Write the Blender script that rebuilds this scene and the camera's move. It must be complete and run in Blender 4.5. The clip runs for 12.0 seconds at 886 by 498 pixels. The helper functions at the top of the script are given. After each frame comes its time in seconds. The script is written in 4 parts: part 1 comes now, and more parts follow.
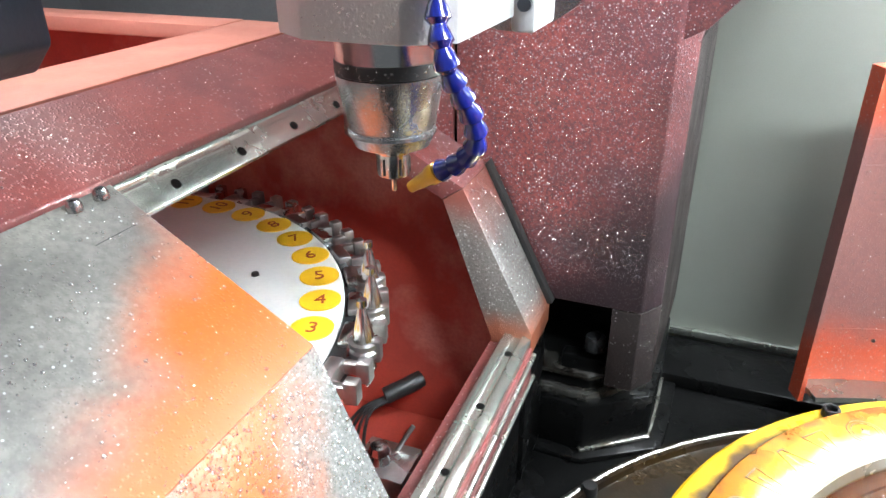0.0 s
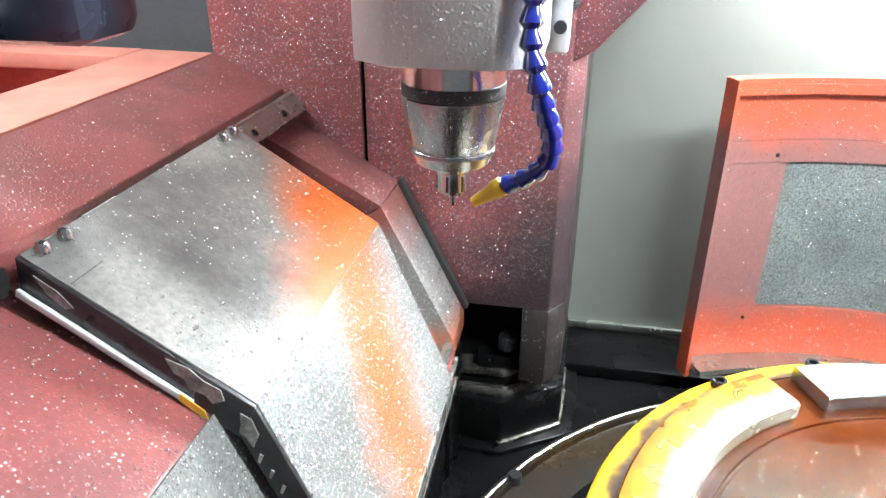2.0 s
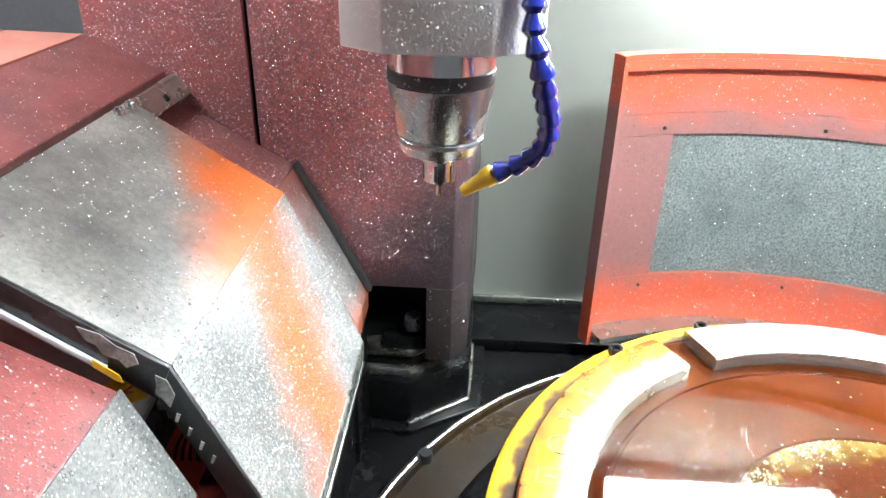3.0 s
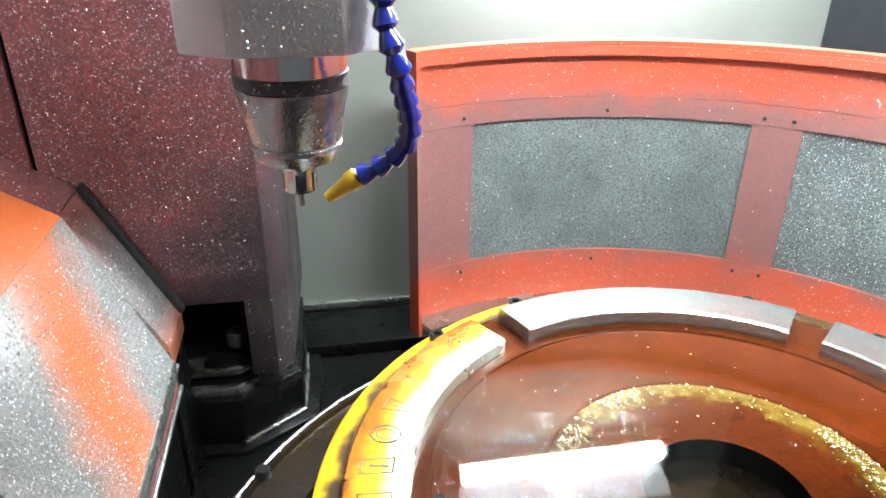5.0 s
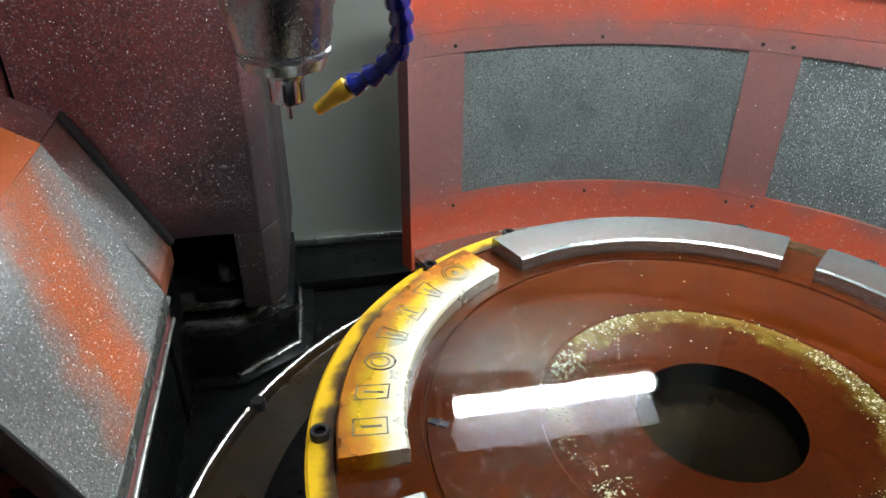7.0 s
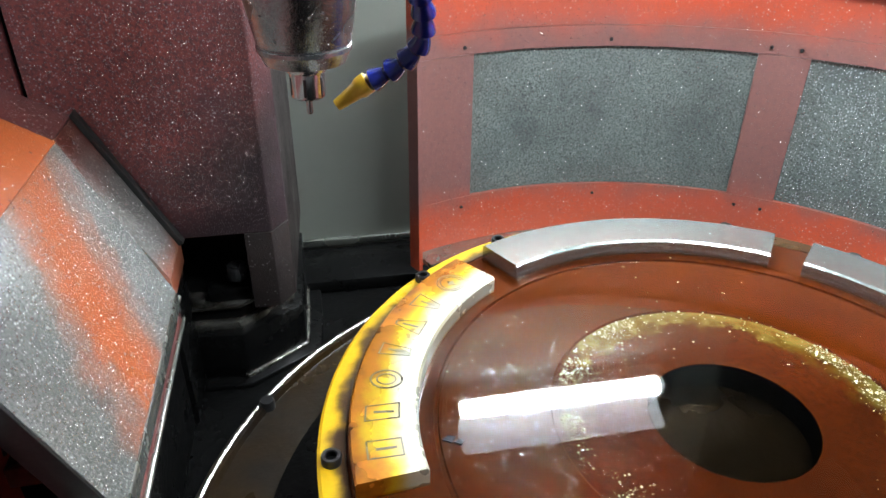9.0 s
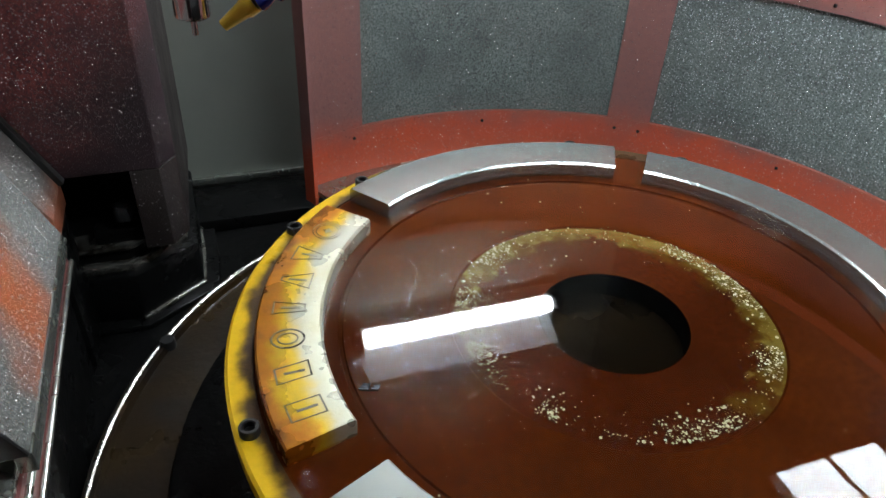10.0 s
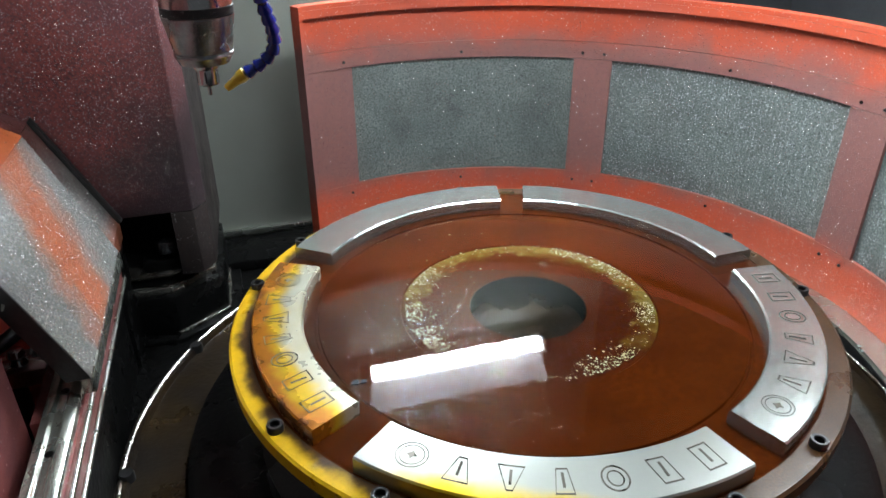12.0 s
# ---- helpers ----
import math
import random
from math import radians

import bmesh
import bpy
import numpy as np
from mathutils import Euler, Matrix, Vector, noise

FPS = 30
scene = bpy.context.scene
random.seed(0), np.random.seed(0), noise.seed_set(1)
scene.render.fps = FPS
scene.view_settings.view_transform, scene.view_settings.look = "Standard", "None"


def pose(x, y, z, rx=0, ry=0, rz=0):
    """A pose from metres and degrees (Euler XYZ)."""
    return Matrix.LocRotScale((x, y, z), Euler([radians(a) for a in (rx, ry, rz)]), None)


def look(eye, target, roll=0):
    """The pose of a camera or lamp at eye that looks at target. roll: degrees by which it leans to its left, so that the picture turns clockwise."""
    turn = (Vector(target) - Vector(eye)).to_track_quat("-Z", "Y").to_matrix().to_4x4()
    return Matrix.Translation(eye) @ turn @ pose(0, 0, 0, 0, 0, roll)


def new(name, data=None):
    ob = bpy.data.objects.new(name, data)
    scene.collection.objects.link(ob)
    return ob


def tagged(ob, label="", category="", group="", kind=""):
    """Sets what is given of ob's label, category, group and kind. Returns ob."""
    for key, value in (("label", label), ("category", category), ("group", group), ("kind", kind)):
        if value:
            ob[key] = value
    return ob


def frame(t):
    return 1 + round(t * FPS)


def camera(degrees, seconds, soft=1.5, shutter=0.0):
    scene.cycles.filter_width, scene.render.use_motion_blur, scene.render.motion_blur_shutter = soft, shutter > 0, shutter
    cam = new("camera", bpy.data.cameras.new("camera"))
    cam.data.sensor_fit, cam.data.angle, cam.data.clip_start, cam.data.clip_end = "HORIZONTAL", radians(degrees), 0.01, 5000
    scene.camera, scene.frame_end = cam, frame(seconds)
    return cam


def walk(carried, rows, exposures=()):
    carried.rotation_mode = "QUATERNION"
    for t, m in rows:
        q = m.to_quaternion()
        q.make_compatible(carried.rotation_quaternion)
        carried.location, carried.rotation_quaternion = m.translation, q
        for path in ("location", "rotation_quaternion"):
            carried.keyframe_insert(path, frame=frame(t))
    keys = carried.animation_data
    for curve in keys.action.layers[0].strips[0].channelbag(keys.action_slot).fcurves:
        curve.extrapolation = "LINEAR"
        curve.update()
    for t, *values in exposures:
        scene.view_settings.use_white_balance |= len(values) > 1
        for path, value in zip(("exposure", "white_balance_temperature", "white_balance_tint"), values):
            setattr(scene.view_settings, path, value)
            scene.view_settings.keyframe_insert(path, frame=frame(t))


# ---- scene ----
PATH = [
    (0, (-0.6227, -0.6201, 0.7773), (-1.2832, 1.0479, -0.1067), -0.42),
    (0.5, (-0.6775, -0.6426, 0.8155), (-1.2017, 1.0922, -0.0305), -0.61),
    (1, (-0.7297, -0.6711, 0.8224), (-1.13, 1.0975, -0.0213), -0.14),
    (1.5, (-0.7101, -0.6873, 0.8163), (-1.1174, 1.0621, -0.0634), -0.26),
    (2, (-0.6838, -0.6972, 0.8212), (-1.0142, 1.0741, -0.0467), 0.33),
    (2.5, (-0.6791, -0.6938, 0.8178), (-0.9397, 1.0813, -0.066), 0.78),
    (3, (-0.6633, -0.6815, 0.8277), (-0.7421, 1.09, -0.0974), 1.41),
    (3.5, (-0.6179, -0.6734, 0.817), (-0.4876, 1.0932, -0.1116), 0.84),
    (3.7, (-0.62, -0.6745, 0.8181), (-0.4258, 1.0787, -0.1244), 1.33),
    (5.3, (-0.5705, -0.7075, 0.7994), (-0.2412, 1.0556, -0.0855), 0.38),
    (5.5, (-0.5702, -0.6994, 0.795), (-0.2515, 1.0624, -0.0963), 0.16),
    (6, (-0.5748, -0.7055, 0.7977), (-0.2679, 1.0554, -0.0995), 0.47),
    (6.5, (-0.5773, -0.6996, 0.7844), (-0.2714, 1.0228, -0.185), 0.11),
    (7, (-0.579, -0.7006, 0.7758), (-0.2409, 0.979, -0.2562), 0.38),
    (7.2, (-0.5818, -0.703, 0.7776), (-0.2517, 0.9807, -0.2501), 0.32),
    (8.8, (-0.5907, -0.7036, 0.7664), (-0.2661, 0.9831, -0.2582), 0.39),
    (9, (-0.5958, -0.7032, 0.7685), (-0.2618, 0.9844, -0.2516), 0.52),
    (9.5, (-0.5963, -0.7079, 0.7628), (-0.2232, 0.9339, -0.3166), 1.17),
    (10, (-0.6052, -0.7413, 0.7684), (-0.0128, 0.7764, -0.3917), 3.30),
    (10.5, (-0.6351, -0.7802, 0.7767), (0.0476, 0.7188, -0.3577), 2.34),
    (11, (-0.6207, -0.9241, 0.8159), (-0.0129, 0.6913, -0.1946), 0.39),
    (11.5, (-0.5704, -1.1238, 0.8503), (-0.0675, 0.5462, -0.1285), -0.07),
    (12, (-0.5486, -1.1929, 0.8394), (-0.0453, 0.4931, -0.1115), -0.42),
]
cam = camera(64.2, 12.0, soft=1.5)
walk(cam, [(t, look(eye, target, roll)) for t, eye, target, roll in PATH],
     exposures=[(0.0, 1.2), (1.0, 1.35), (2.5, 1.5), (3.5, 1.55), (5.5, 0.95), (6.2, 0.52), (7.0, 0.05), (9.0, 0.42), (9.6, 0.3),
                (10.0, -0.5), (10.3, -1.05), (10.9, -1.05), (11.3, -0.45), (12.0, 0.0)])

# ---- light ----
world = bpy.data.worlds.new("workshop")
scene.world = world
world.use_nodes = True
world.node_tree.nodes["Background"].inputs["Color"].default_value = (0.86, 0.93, 1.0, 1)
world.node_tree.nodes["Background"].inputs["Strength"].default_value = 0.09


# ---- materials ----
def material(name, base, rough=0.5, metal=0.0, dark=None, stain=None, scale=6.0, amount=0.5, grain=120.0, bump=0.15,
             coat=0.0, coat_rough=0.05, drops=0.0, spec=0.5, fleck=0.35, vary=0.1, beads=0.0, bead_glint=(0.5, 0.52, 0.52), bead_scale=230.0):
    """A painted, bare or oily surface: two scales of colour variation, fine relief, and coolant drops as relief in the wet coat."""
    m = bpy.data.materials.new(name)
    m.use_nodes = True
    nt = m.node_tree
    b = nt.nodes["Principled BSDF"]
    link = nt.links.new
    tc = nt.nodes.new("ShaderNodeTexCoord")

    def tex(s, detail=4.0, rough_=0.6):
        n = nt.nodes.new("ShaderNodeTexNoise")
        n.inputs["Scale"].default_value, n.inputs["Detail"].default_value, n.inputs["Roughness"].default_value = s, detail, rough_
        link(tc.outputs["Object"], n.inputs["Vector"])
        return n

    def ramp(src, lo, hi, a=0.0, c=1.0):
        r = nt.nodes.new("ShaderNodeMapRange")
        r.inputs["From Min"].default_value, r.inputs["From Max"].default_value = lo, hi
        r.inputs["To Min"].default_value, r.inputs["To Max"].default_value = a, c
        link(src, r.inputs["Value"])
        return r.outputs["Result"]

    def mix(fac, a, c):
        n = nt.nodes.new("ShaderNodeMix")
        n.data_type = "RGBA"
        for i, v in ((0, fac), (6, a), (7, c)):
            if isinstance(v, (tuple, list)):
                n.inputs[i].default_value = (*v[:3], 1)
            elif isinstance(v, float):
                n.inputs[i].default_value = v
            else:
                link(v, n.inputs[i])
        return n.outputs[2]

    dark = dark or tuple(v * 0.55 for v in base)
    big, fine = tex(scale), tex(grain, 3.0)
    col = mix(ramp(big.outputs["Fac"], 0.42, 0.68, 0.0, amount), base, dark)
    if stain:
        st = tex(scale * 0.55, 5.0)
        col = mix(ramp(st.outputs["Fac"], 0.52, 0.62), col, stain)
    col = mix(ramp(fine.outputs["Fac"], 0.38, 0.68, 0.0, fleck), col, dark)
    if beads:
        # beads of emulsion with their glints painted pale, some cells only, in two sizes
        for size, share in ((bead_scale, beads), (bead_scale * 0.6, beads * 0.2)):
            cells = nt.nodes.new("ShaderNodeTexVoronoi")
            cells.inputs["Scale"].default_value = size
            link(tc.outputs["Object"], cells.inputs["Vector"])
            pick = nt.nodes.new("ShaderNodeSeparateColor")
            link(cells.outputs["Color"], pick.inputs[0])
            both = nt.nodes.new("ShaderNodeMath")
            both.operation = "MULTIPLY"
            link(ramp(cells.outputs["Distance"], 0.22, 0.36, 0.9, 0.0), both.inputs[0])
            link(ramp(pick.outputs[0], 1.0 - share, 1.02 - share), both.inputs[1])
            col = mix(both.outputs[0], col, bead_glint)
    link(col, b.inputs["Base Color"])
    link(ramp(big.outputs["Fac"], 0.3, 0.7, max(rough - vary, 0.02), min(rough + vary, 1)), b.inputs["Roughness"])
    b.inputs["Metallic"].default_value = metal
    b.inputs["Specular IOR Level"].default_value = spec
    b.inputs["Coat Weight"].default_value, b.inputs["Coat Roughness"].default_value = coat, coat_rough
    bp = nt.nodes.new("ShaderNodeBump")
    bp.inputs["Strength"].default_value, bp.inputs["Distance"].default_value = bump, 0.002
    link(fine.outputs["Fac"], bp.inputs["Height"])
    link(bp.outputs["Normal"], b.inputs["Normal"])
    if drops:
        v = nt.nodes.new("ShaderNodeTexVoronoi")
        v.inputs["Scale"].default_value = 210.0
        link(tc.outputs["Object"], v.inputs["Vector"])
        h = ramp(v.outputs["Distance"], 0.0, 0.38, 1.0, 0.0)
        b2 = nt.nodes.new("ShaderNodeBump")
        b2.inputs["Strength"].default_value, b2.inputs["Distance"].default_value = drops, 0.0015
        link(h, b2.inputs["Height"])
        link(bp.outputs["Normal"], b2.inputs["Normal"])
        link(b2.outputs["Normal"], b.inputs["Normal"])
        link(b2.outputs["Normal"], b.inputs["Coat Normal"])
    return m


def stain_or_shade(m, colour, terms, soft, wobble, scale=9.0, radial=None):
    """Lays a second colour, such as primer, oil or painted shade, where a plane through the object's space, made uneven
    by noise, is passed: terms are (x, y, z, offset) rows, of which the least counts; radial adds such a row for the
    distance from the upright axis.
    """
    nt = m.node_tree
    link = nt.links.new
    b = nt.nodes["Principled BSDF"]
    old = b.inputs["Base Color"].links[0].from_socket
    tc, sep, nz = (nt.nodes.new(n) for n in ("ShaderNodeTexCoord", "ShaderNodeSeparateXYZ", "ShaderNodeTexNoise"))
    nz.inputs["Scale"].default_value, nz.inputs["Detail"].default_value = scale, 6.0
    link(tc.outputs["Object"], sep.inputs[0])
    link(tc.outputs["Object"], nz.inputs["Vector"])

    def calc(op, a, c):
        n = nt.nodes.new("ShaderNodeMath")
        n.operation = op
        for i, v in ((0, a), (1, c)):
            if isinstance(v, float):
                n.inputs[i].default_value = v
            else:
                link(v, n.inputs[i])
        return n.outputs[0]
    least = None
    for x, y, z, o in terms:
        v = calc("ADD", calc("ADD", calc("MULTIPLY", sep.outputs[0], x), calc("MULTIPLY", sep.outputs[1], y)), calc("ADD", calc("MULTIPLY", sep.outputs[2], z), o))
        least = v if least is None else calc("MINIMUM", least, v)
    if radial:
        far = calc("SQRT", calc("ADD", calc("MULTIPLY", sep.outputs[0], sep.outputs[0]), calc("MULTIPLY", sep.outputs[1], sep.outputs[1])), 0.0)
        v = calc("ADD", calc("MULTIPLY", far, radial[0]), radial[1])
        least = v if least is None else calc("MINIMUM", least, v)
    least = calc("ADD", least, calc("MULTIPLY", calc("SUBTRACT", nz.outputs["Fac"], 0.5), wobble))
    fac = nt.nodes.new("ShaderNodeMapRange")
    fac.interpolation_type = "SMOOTHSTEP"
    fac.inputs["From Min"].default_value, fac.inputs["From Max"].default_value = -soft, soft
    link(least, fac.inputs["Value"])
    fine = nt.nodes.new("ShaderNodeTexNoise")
    fine.inputs["Scale"].default_value = 90.0
    link(tc.outputs["Object"], fine.inputs["Vector"])
    shade = nt.nodes.new("ShaderNodeMix")
    shade.data_type = "RGBA"
    shade.inputs[6].default_value, shade.inputs[7].default_value = (*colour, 1), (colour[0] * 0.7, colour[1] * 0.8, colour[2] * 0.9, 1)
    link(fine.outputs["Fac"], shade.inputs[0])
    mixn = nt.nodes.new("ShaderNodeMix")
    mixn.data_type = "RGBA"
    link(fac.outputs[0], mixn.inputs[0])
    link(old, mixn.inputs[6])
    link(shade.outputs[2], mixn.inputs[7])
    link(mixn.outputs[2], b.inputs["Base Color"])


def oil_skin():
    """Thin amber coolant: tinted see-through, with a mirror-like skin."""
    m = bpy.data.materials.new("amber_coolant")
    m.use_nodes = True
    nt = m.node_tree
    nt.nodes.remove(nt.nodes["Principled BSDF"])
    out = nt.nodes["Material Output"]
    tr, gl, mx = (nt.nodes.new(n) for n in ("ShaderNodeBsdfTransparent", "ShaderNodeBsdfGlossy", "ShaderNodeMixShader"))
    fr, nz, bp, tc = (nt.nodes.new(n) for n in ("ShaderNodeFresnel", "ShaderNodeTexNoise", "ShaderNodeBump", "ShaderNodeTexCoord"))
    tr.inputs["Color"].default_value = (0.9, 0.72, 0.5, 1)
    gl.inputs["Roughness"].default_value = 0.006
    gl.inputs["Color"].default_value = (1, 1, 1, 1)
    fr.inputs["IOR"].default_value = 1.36
    nz.inputs["Scale"].default_value = 14.0
    bp.inputs["Strength"].default_value, bp.inputs["Distance"].default_value = 0.008, 0.01
    link = nt.links.new
    link(tc.outputs["Object"], nz.inputs["Vector"])
    link(nz.outputs["Fac"], bp.inputs["Height"])
    for n in (gl, fr):
        link(bp.outputs["Normal"], n.inputs["Normal"])
    link(fr.outputs["Fac"], mx.inputs["Fac"])
    link(tr.outputs[0], mx.inputs[1])
    link(gl.outputs[0], mx.inputs[2])
    link(mx.outputs[0], out.inputs["Surface"])
    return m


def water_skin(name="clear_drops", rough=0.16, share=0.5, fresnel=False):
    """Drops of clear coolant: see-through with a bright glossy skin."""
    m = bpy.data.materials.new(name)
    m.use_nodes = True
    nt = m.node_tree
    nt.nodes.remove(nt.nodes["Principled BSDF"])
    tr, gl, mx = (nt.nodes.new(n) for n in ("ShaderNodeBsdfTransparent", "ShaderNodeBsdfGlossy", "ShaderNodeMixShader"))
    gl.inputs["Roughness"].default_value = rough
    mx.inputs["Fac"].default_value = share
    if fresnel:
        fr = nt.nodes.new("ShaderNodeFresnel")
        fr.inputs["IOR"].default_value = 1.4
        nt.links.new(fr.outputs[0], mx.inputs["Fac"])
    nt.links.new(tr.outputs[0], mx.inputs[1])
    nt.links.new(gl.outputs[0], mx.inputs[2])
    nt.links.new(mx.outputs[0], nt.nodes["Material Output"].inputs["Surface"])
    return m


def glow(name, colour, strength):
    m = bpy.data.materials.new(name)
    m.use_nodes = True
    b = m.node_tree.nodes["Principled BSDF"]
    b.inputs["Base Color"].default_value = (*colour, 1)
    b.inputs["Emission Color"].default_value = (*colour, 1)
    b.inputs["Emission Strength"].default_value = strength
    return m


RED = material("red_paint", (0.215, 0.056, 0.05), 0.42, dark=(0.11, 0.04, 0.043), coat=0.5, coat_rough=0.08, drops=0.5, amount=0.7, beads=0.12, bead_glint=(0.5, 0.4, 0.4))
RED_COLUMN = material("red_column_paint", (0.27, 0.07, 0.064), 0.4, dark=(0.1, 0.045, 0.055), spec=0.3, coat=0.25, coat_rough=0.07, drops=0.9, amount=0.9, scale=4.0, grain=190.0, fleck=0.9, beads=0.3, bead_glint=(0.42, 0.36, 0.38))
# shade toward the column's lower right, painted in together with grey overspray
stain_or_shade(RED_COLUMN, (0.04, 0.026, 0.028), [(1.0, 0.0, -0.5, 0.92)], 0.13, 0.32, 7.0)
RED_IN = material("red_chamber_paint", (0.52, 0.075, 0.05), 0.45, dark=(0.34, 0.05, 0.04), coat=0.3, amount=0.7, scale=5.0, stain=(0.58, 0.2, 0.16))
RED_GUARD = material("red_guard_paint", (0.56, 0.08, 0.03), 0.42, dark=(0.38, 0.08, 0.05), coat=0.2, coat_rough=0.1, drops=0.6, amount=0.7, scale=3.0, grain=170.0, fleck=0.6, beads=0.1, bead_glint=(0.6, 0.42, 0.4))
stain_or_shade(RED_GUARD, (0.27, 0.115, 0.1), [(0.0, 0.0, 1.0, 0.085), (0.0, 0.0, -1.0, 0.37)], 0.06, 0.16, 9.0)
RED_SHELF = material("red_shelf_paint", (0.5, 0.2, 0.15), 0.5, dark=(0.4, 0.15, 0.12), amount=0.5)
COVER = material("worn_steel_sheet", (0.22, 0.21, 0.19), 0.5, metal=0.1, dark=(0.07, 0.067, 0.064), scale=4.5, amount=0.95, coat=0.12, coat_rough=0.25, drops=0.35, fleck=0.5, beads=0.04)
COVER_SIDE = material("wet_steel_sheet", (0.21, 0.215, 0.2), 0.42, metal=0.2, dark=(0.1, 0.104, 0.1), scale=9.0, amount=0.6, coat=0.35, coat_rough=0.08, drops=1.0, grain=190.0, fleck=1.0, bump=0.5, beads=0.35, bead_glint=(0.5, 0.51, 0.49))
stain_or_shade(COVER, (0.5, 0.088, 0.007), [(1.0, 0.47, 0.0, 0.953)], 0.05, 0.11, 11.0)
FRAME_PAINT = material("wet_end_frame_paint", (0.2, 0.19, 0.175), 0.42, metal=0.1, dark=(0.1, 0.09, 0.085), scale=9.0, amount=0.7, coat=0.3, coat_rough=0.15, drops=0.6, grain=190.0, fleck=0.8, beads=0.3, bead_glint=(0.5, 0.5, 0.48))
stain_or_shade(FRAME_PAINT, (0.24, 0.07, 0.05), [(0.0, 0.0, 1.0, -0.24)], 0.05, 0.12)
stain_or_shade(FRAME_PAINT, (0.3, 0.09, 0.045), [(0.0, 0.0, -1.0, 0.045)], 0.03, 0.08)
SIDE_STAINED = material("wet_steel_side_plate", (0.21, 0.215, 0.2), 0.42, metal=0.2, dark=(0.1, 0.104, 0.1), scale=9.0, amount=0.6, coat=0.35, coat_rough=0.08, drops=1.0, grain=190.0, fleck=1.0, bump=0.5, beads=0.35, bead_glint=(0.5, 0.51, 0.49))
stain_or_shade(SIDE_STAINED, (0.5, 0.1, 0.014), [(0.0, 1.0, -0.48, -0.015), (0.0, -1.0, 0.48, 0.185)], 0.06, 0.17, 16.0)
WATER = water_skin()
WORN_RIM = material("worn_rim_paint", (0.36, 0.34, 0.31), 0.5, dark=(0.1, 0.095, 0.09), scale=40.0, amount=0.9, grain=200.0, fleck=0.7)
# grey-brown sheet taken near black: the lower column's shade is in the colour
SHADED_POST = material("shade_darkened_wet_sheet", (0.03, 0.023, 0.022), 0.45, dark=(0.012, 0.01, 0.01), spec=0.15, coat=0.02, coat_rough=0.15, drops=0.6, grain=300.0, fleck=0.7, beads=0.06, bead_glint=(0.25, 0.25, 0.25))
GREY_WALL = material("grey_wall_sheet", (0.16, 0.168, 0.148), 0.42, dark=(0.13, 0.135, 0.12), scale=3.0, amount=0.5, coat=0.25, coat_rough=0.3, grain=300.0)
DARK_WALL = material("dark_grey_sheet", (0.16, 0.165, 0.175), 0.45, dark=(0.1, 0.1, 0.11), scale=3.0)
# right walls' shade put into the colour, so the pool mirrors them dark
SHADED_WALL = material("near_black_sheet", (0.03, 0.032, 0.036), 0.5, dark=(0.015, 0.016, 0.018), scale=3.0)
PANEL = material("grey_perforated_sheet", (0.2, 0.235, 0.22), 0.42, dark=(0.05, 0.062, 0.064), scale=5.0, grain=210.0, bump=0.8, coat=0.4, coat_rough=0.08, drops=0.8, amount=0.5, fleck=1.0, beads=0.05, bead_glint=(0.42, 0.46, 0.45))
PANEL_BEADED = material("grey_beaded_sheet", (0.2, 0.235, 0.22), 0.42, dark=(0.05, 0.062, 0.064), scale=5.0, grain=210.0, bump=0.8, coat=0.4, coat_rough=0.08, drops=0.8, amount=0.5, fleck=1.0, beads=0.42, bead_glint=(0.6, 0.64, 0.68))
BLACK = material("oily_black_casting", (0.0042, 0.0042, 0.0042), 0.3, dark=(0.002, 0.002, 0.002), coat=0.08, coat_rough=0.1, bump=0.8, grain=60.0, spec=0.09)
# the darkness down the bore is put into this colour
BORE_SHADE = material("bore_shade", (0.0012, 0.0011, 0.0011), 0.8, dark=(0.0006, 0.0006, 0.0006), spec=0.02)
BLACK_PLASTIC = material("black_plastic", (0.014, 0.016, 0.022), 0.35, dark=(0.01, 0.01, 0.014))
BLUE_BLACK = material("blue_black_enamel", (0.02, 0.028, 0.05), 0.28, dark=(0.012, 0.016, 0.03), coat=0.4)
LIGHT_GREY = material("light_grey_enamel", (0.5, 0.51, 0.52), 0.4, dark=(0.42, 0.43, 0.44), amount=0.4)
STEEL = material("ground_steel", (0.62, 0.62, 0.61), 0.3, metal=1.0, dark=(0.4, 0.4, 0.4), scale=9.0, bump=0.05)
NOSE = material("wet_spindle_steel", (0.36, 0.36, 0.37), 0.26, metal=0.9, dark=(0.18, 0.175, 0.175), scale=14.0, grain=300.0, bump=0.25, fleck=0.6)
CHROME = material("polished_steel", (0.58, 0.575, 0.57), 0.2, metal=1.0, dark=(0.45, 0.44, 0.43), scale=12.0, bump=0.03)
RAIL = material("rail_steel", (0.5, 0.52, 0.47), 0.25, metal=0.9, dark=(0.3, 0.32, 0.28), scale=10.0, bump=0.1)
DARK_STEEL = material("blackened_steel", (0.05, 0.05, 0.052), 0.3, metal=0.7, dark=(0.025, 0.025, 0.025))
CASTING = material("machined_head_casting", (0.62, 0.62, 0.61), 0.4, metal=0.3, dark=(0.55, 0.55, 0.54), scale=8.0, grain=300.0, bump=0.3, coat=0.3, coat_rough=0.15, drops=0.3)
BLUE = material("blue_hose_plastic", (0.006, 0.014, 0.2), 0.2, dark=(0.004, 0.008, 0.1), coat=1.0, coat_rough=0.04)
YELLOW = material("yellow_nozzle_plastic", (0.75, 0.45, 0.03), 0.35, dark=(0.6, 0.33, 0.02))
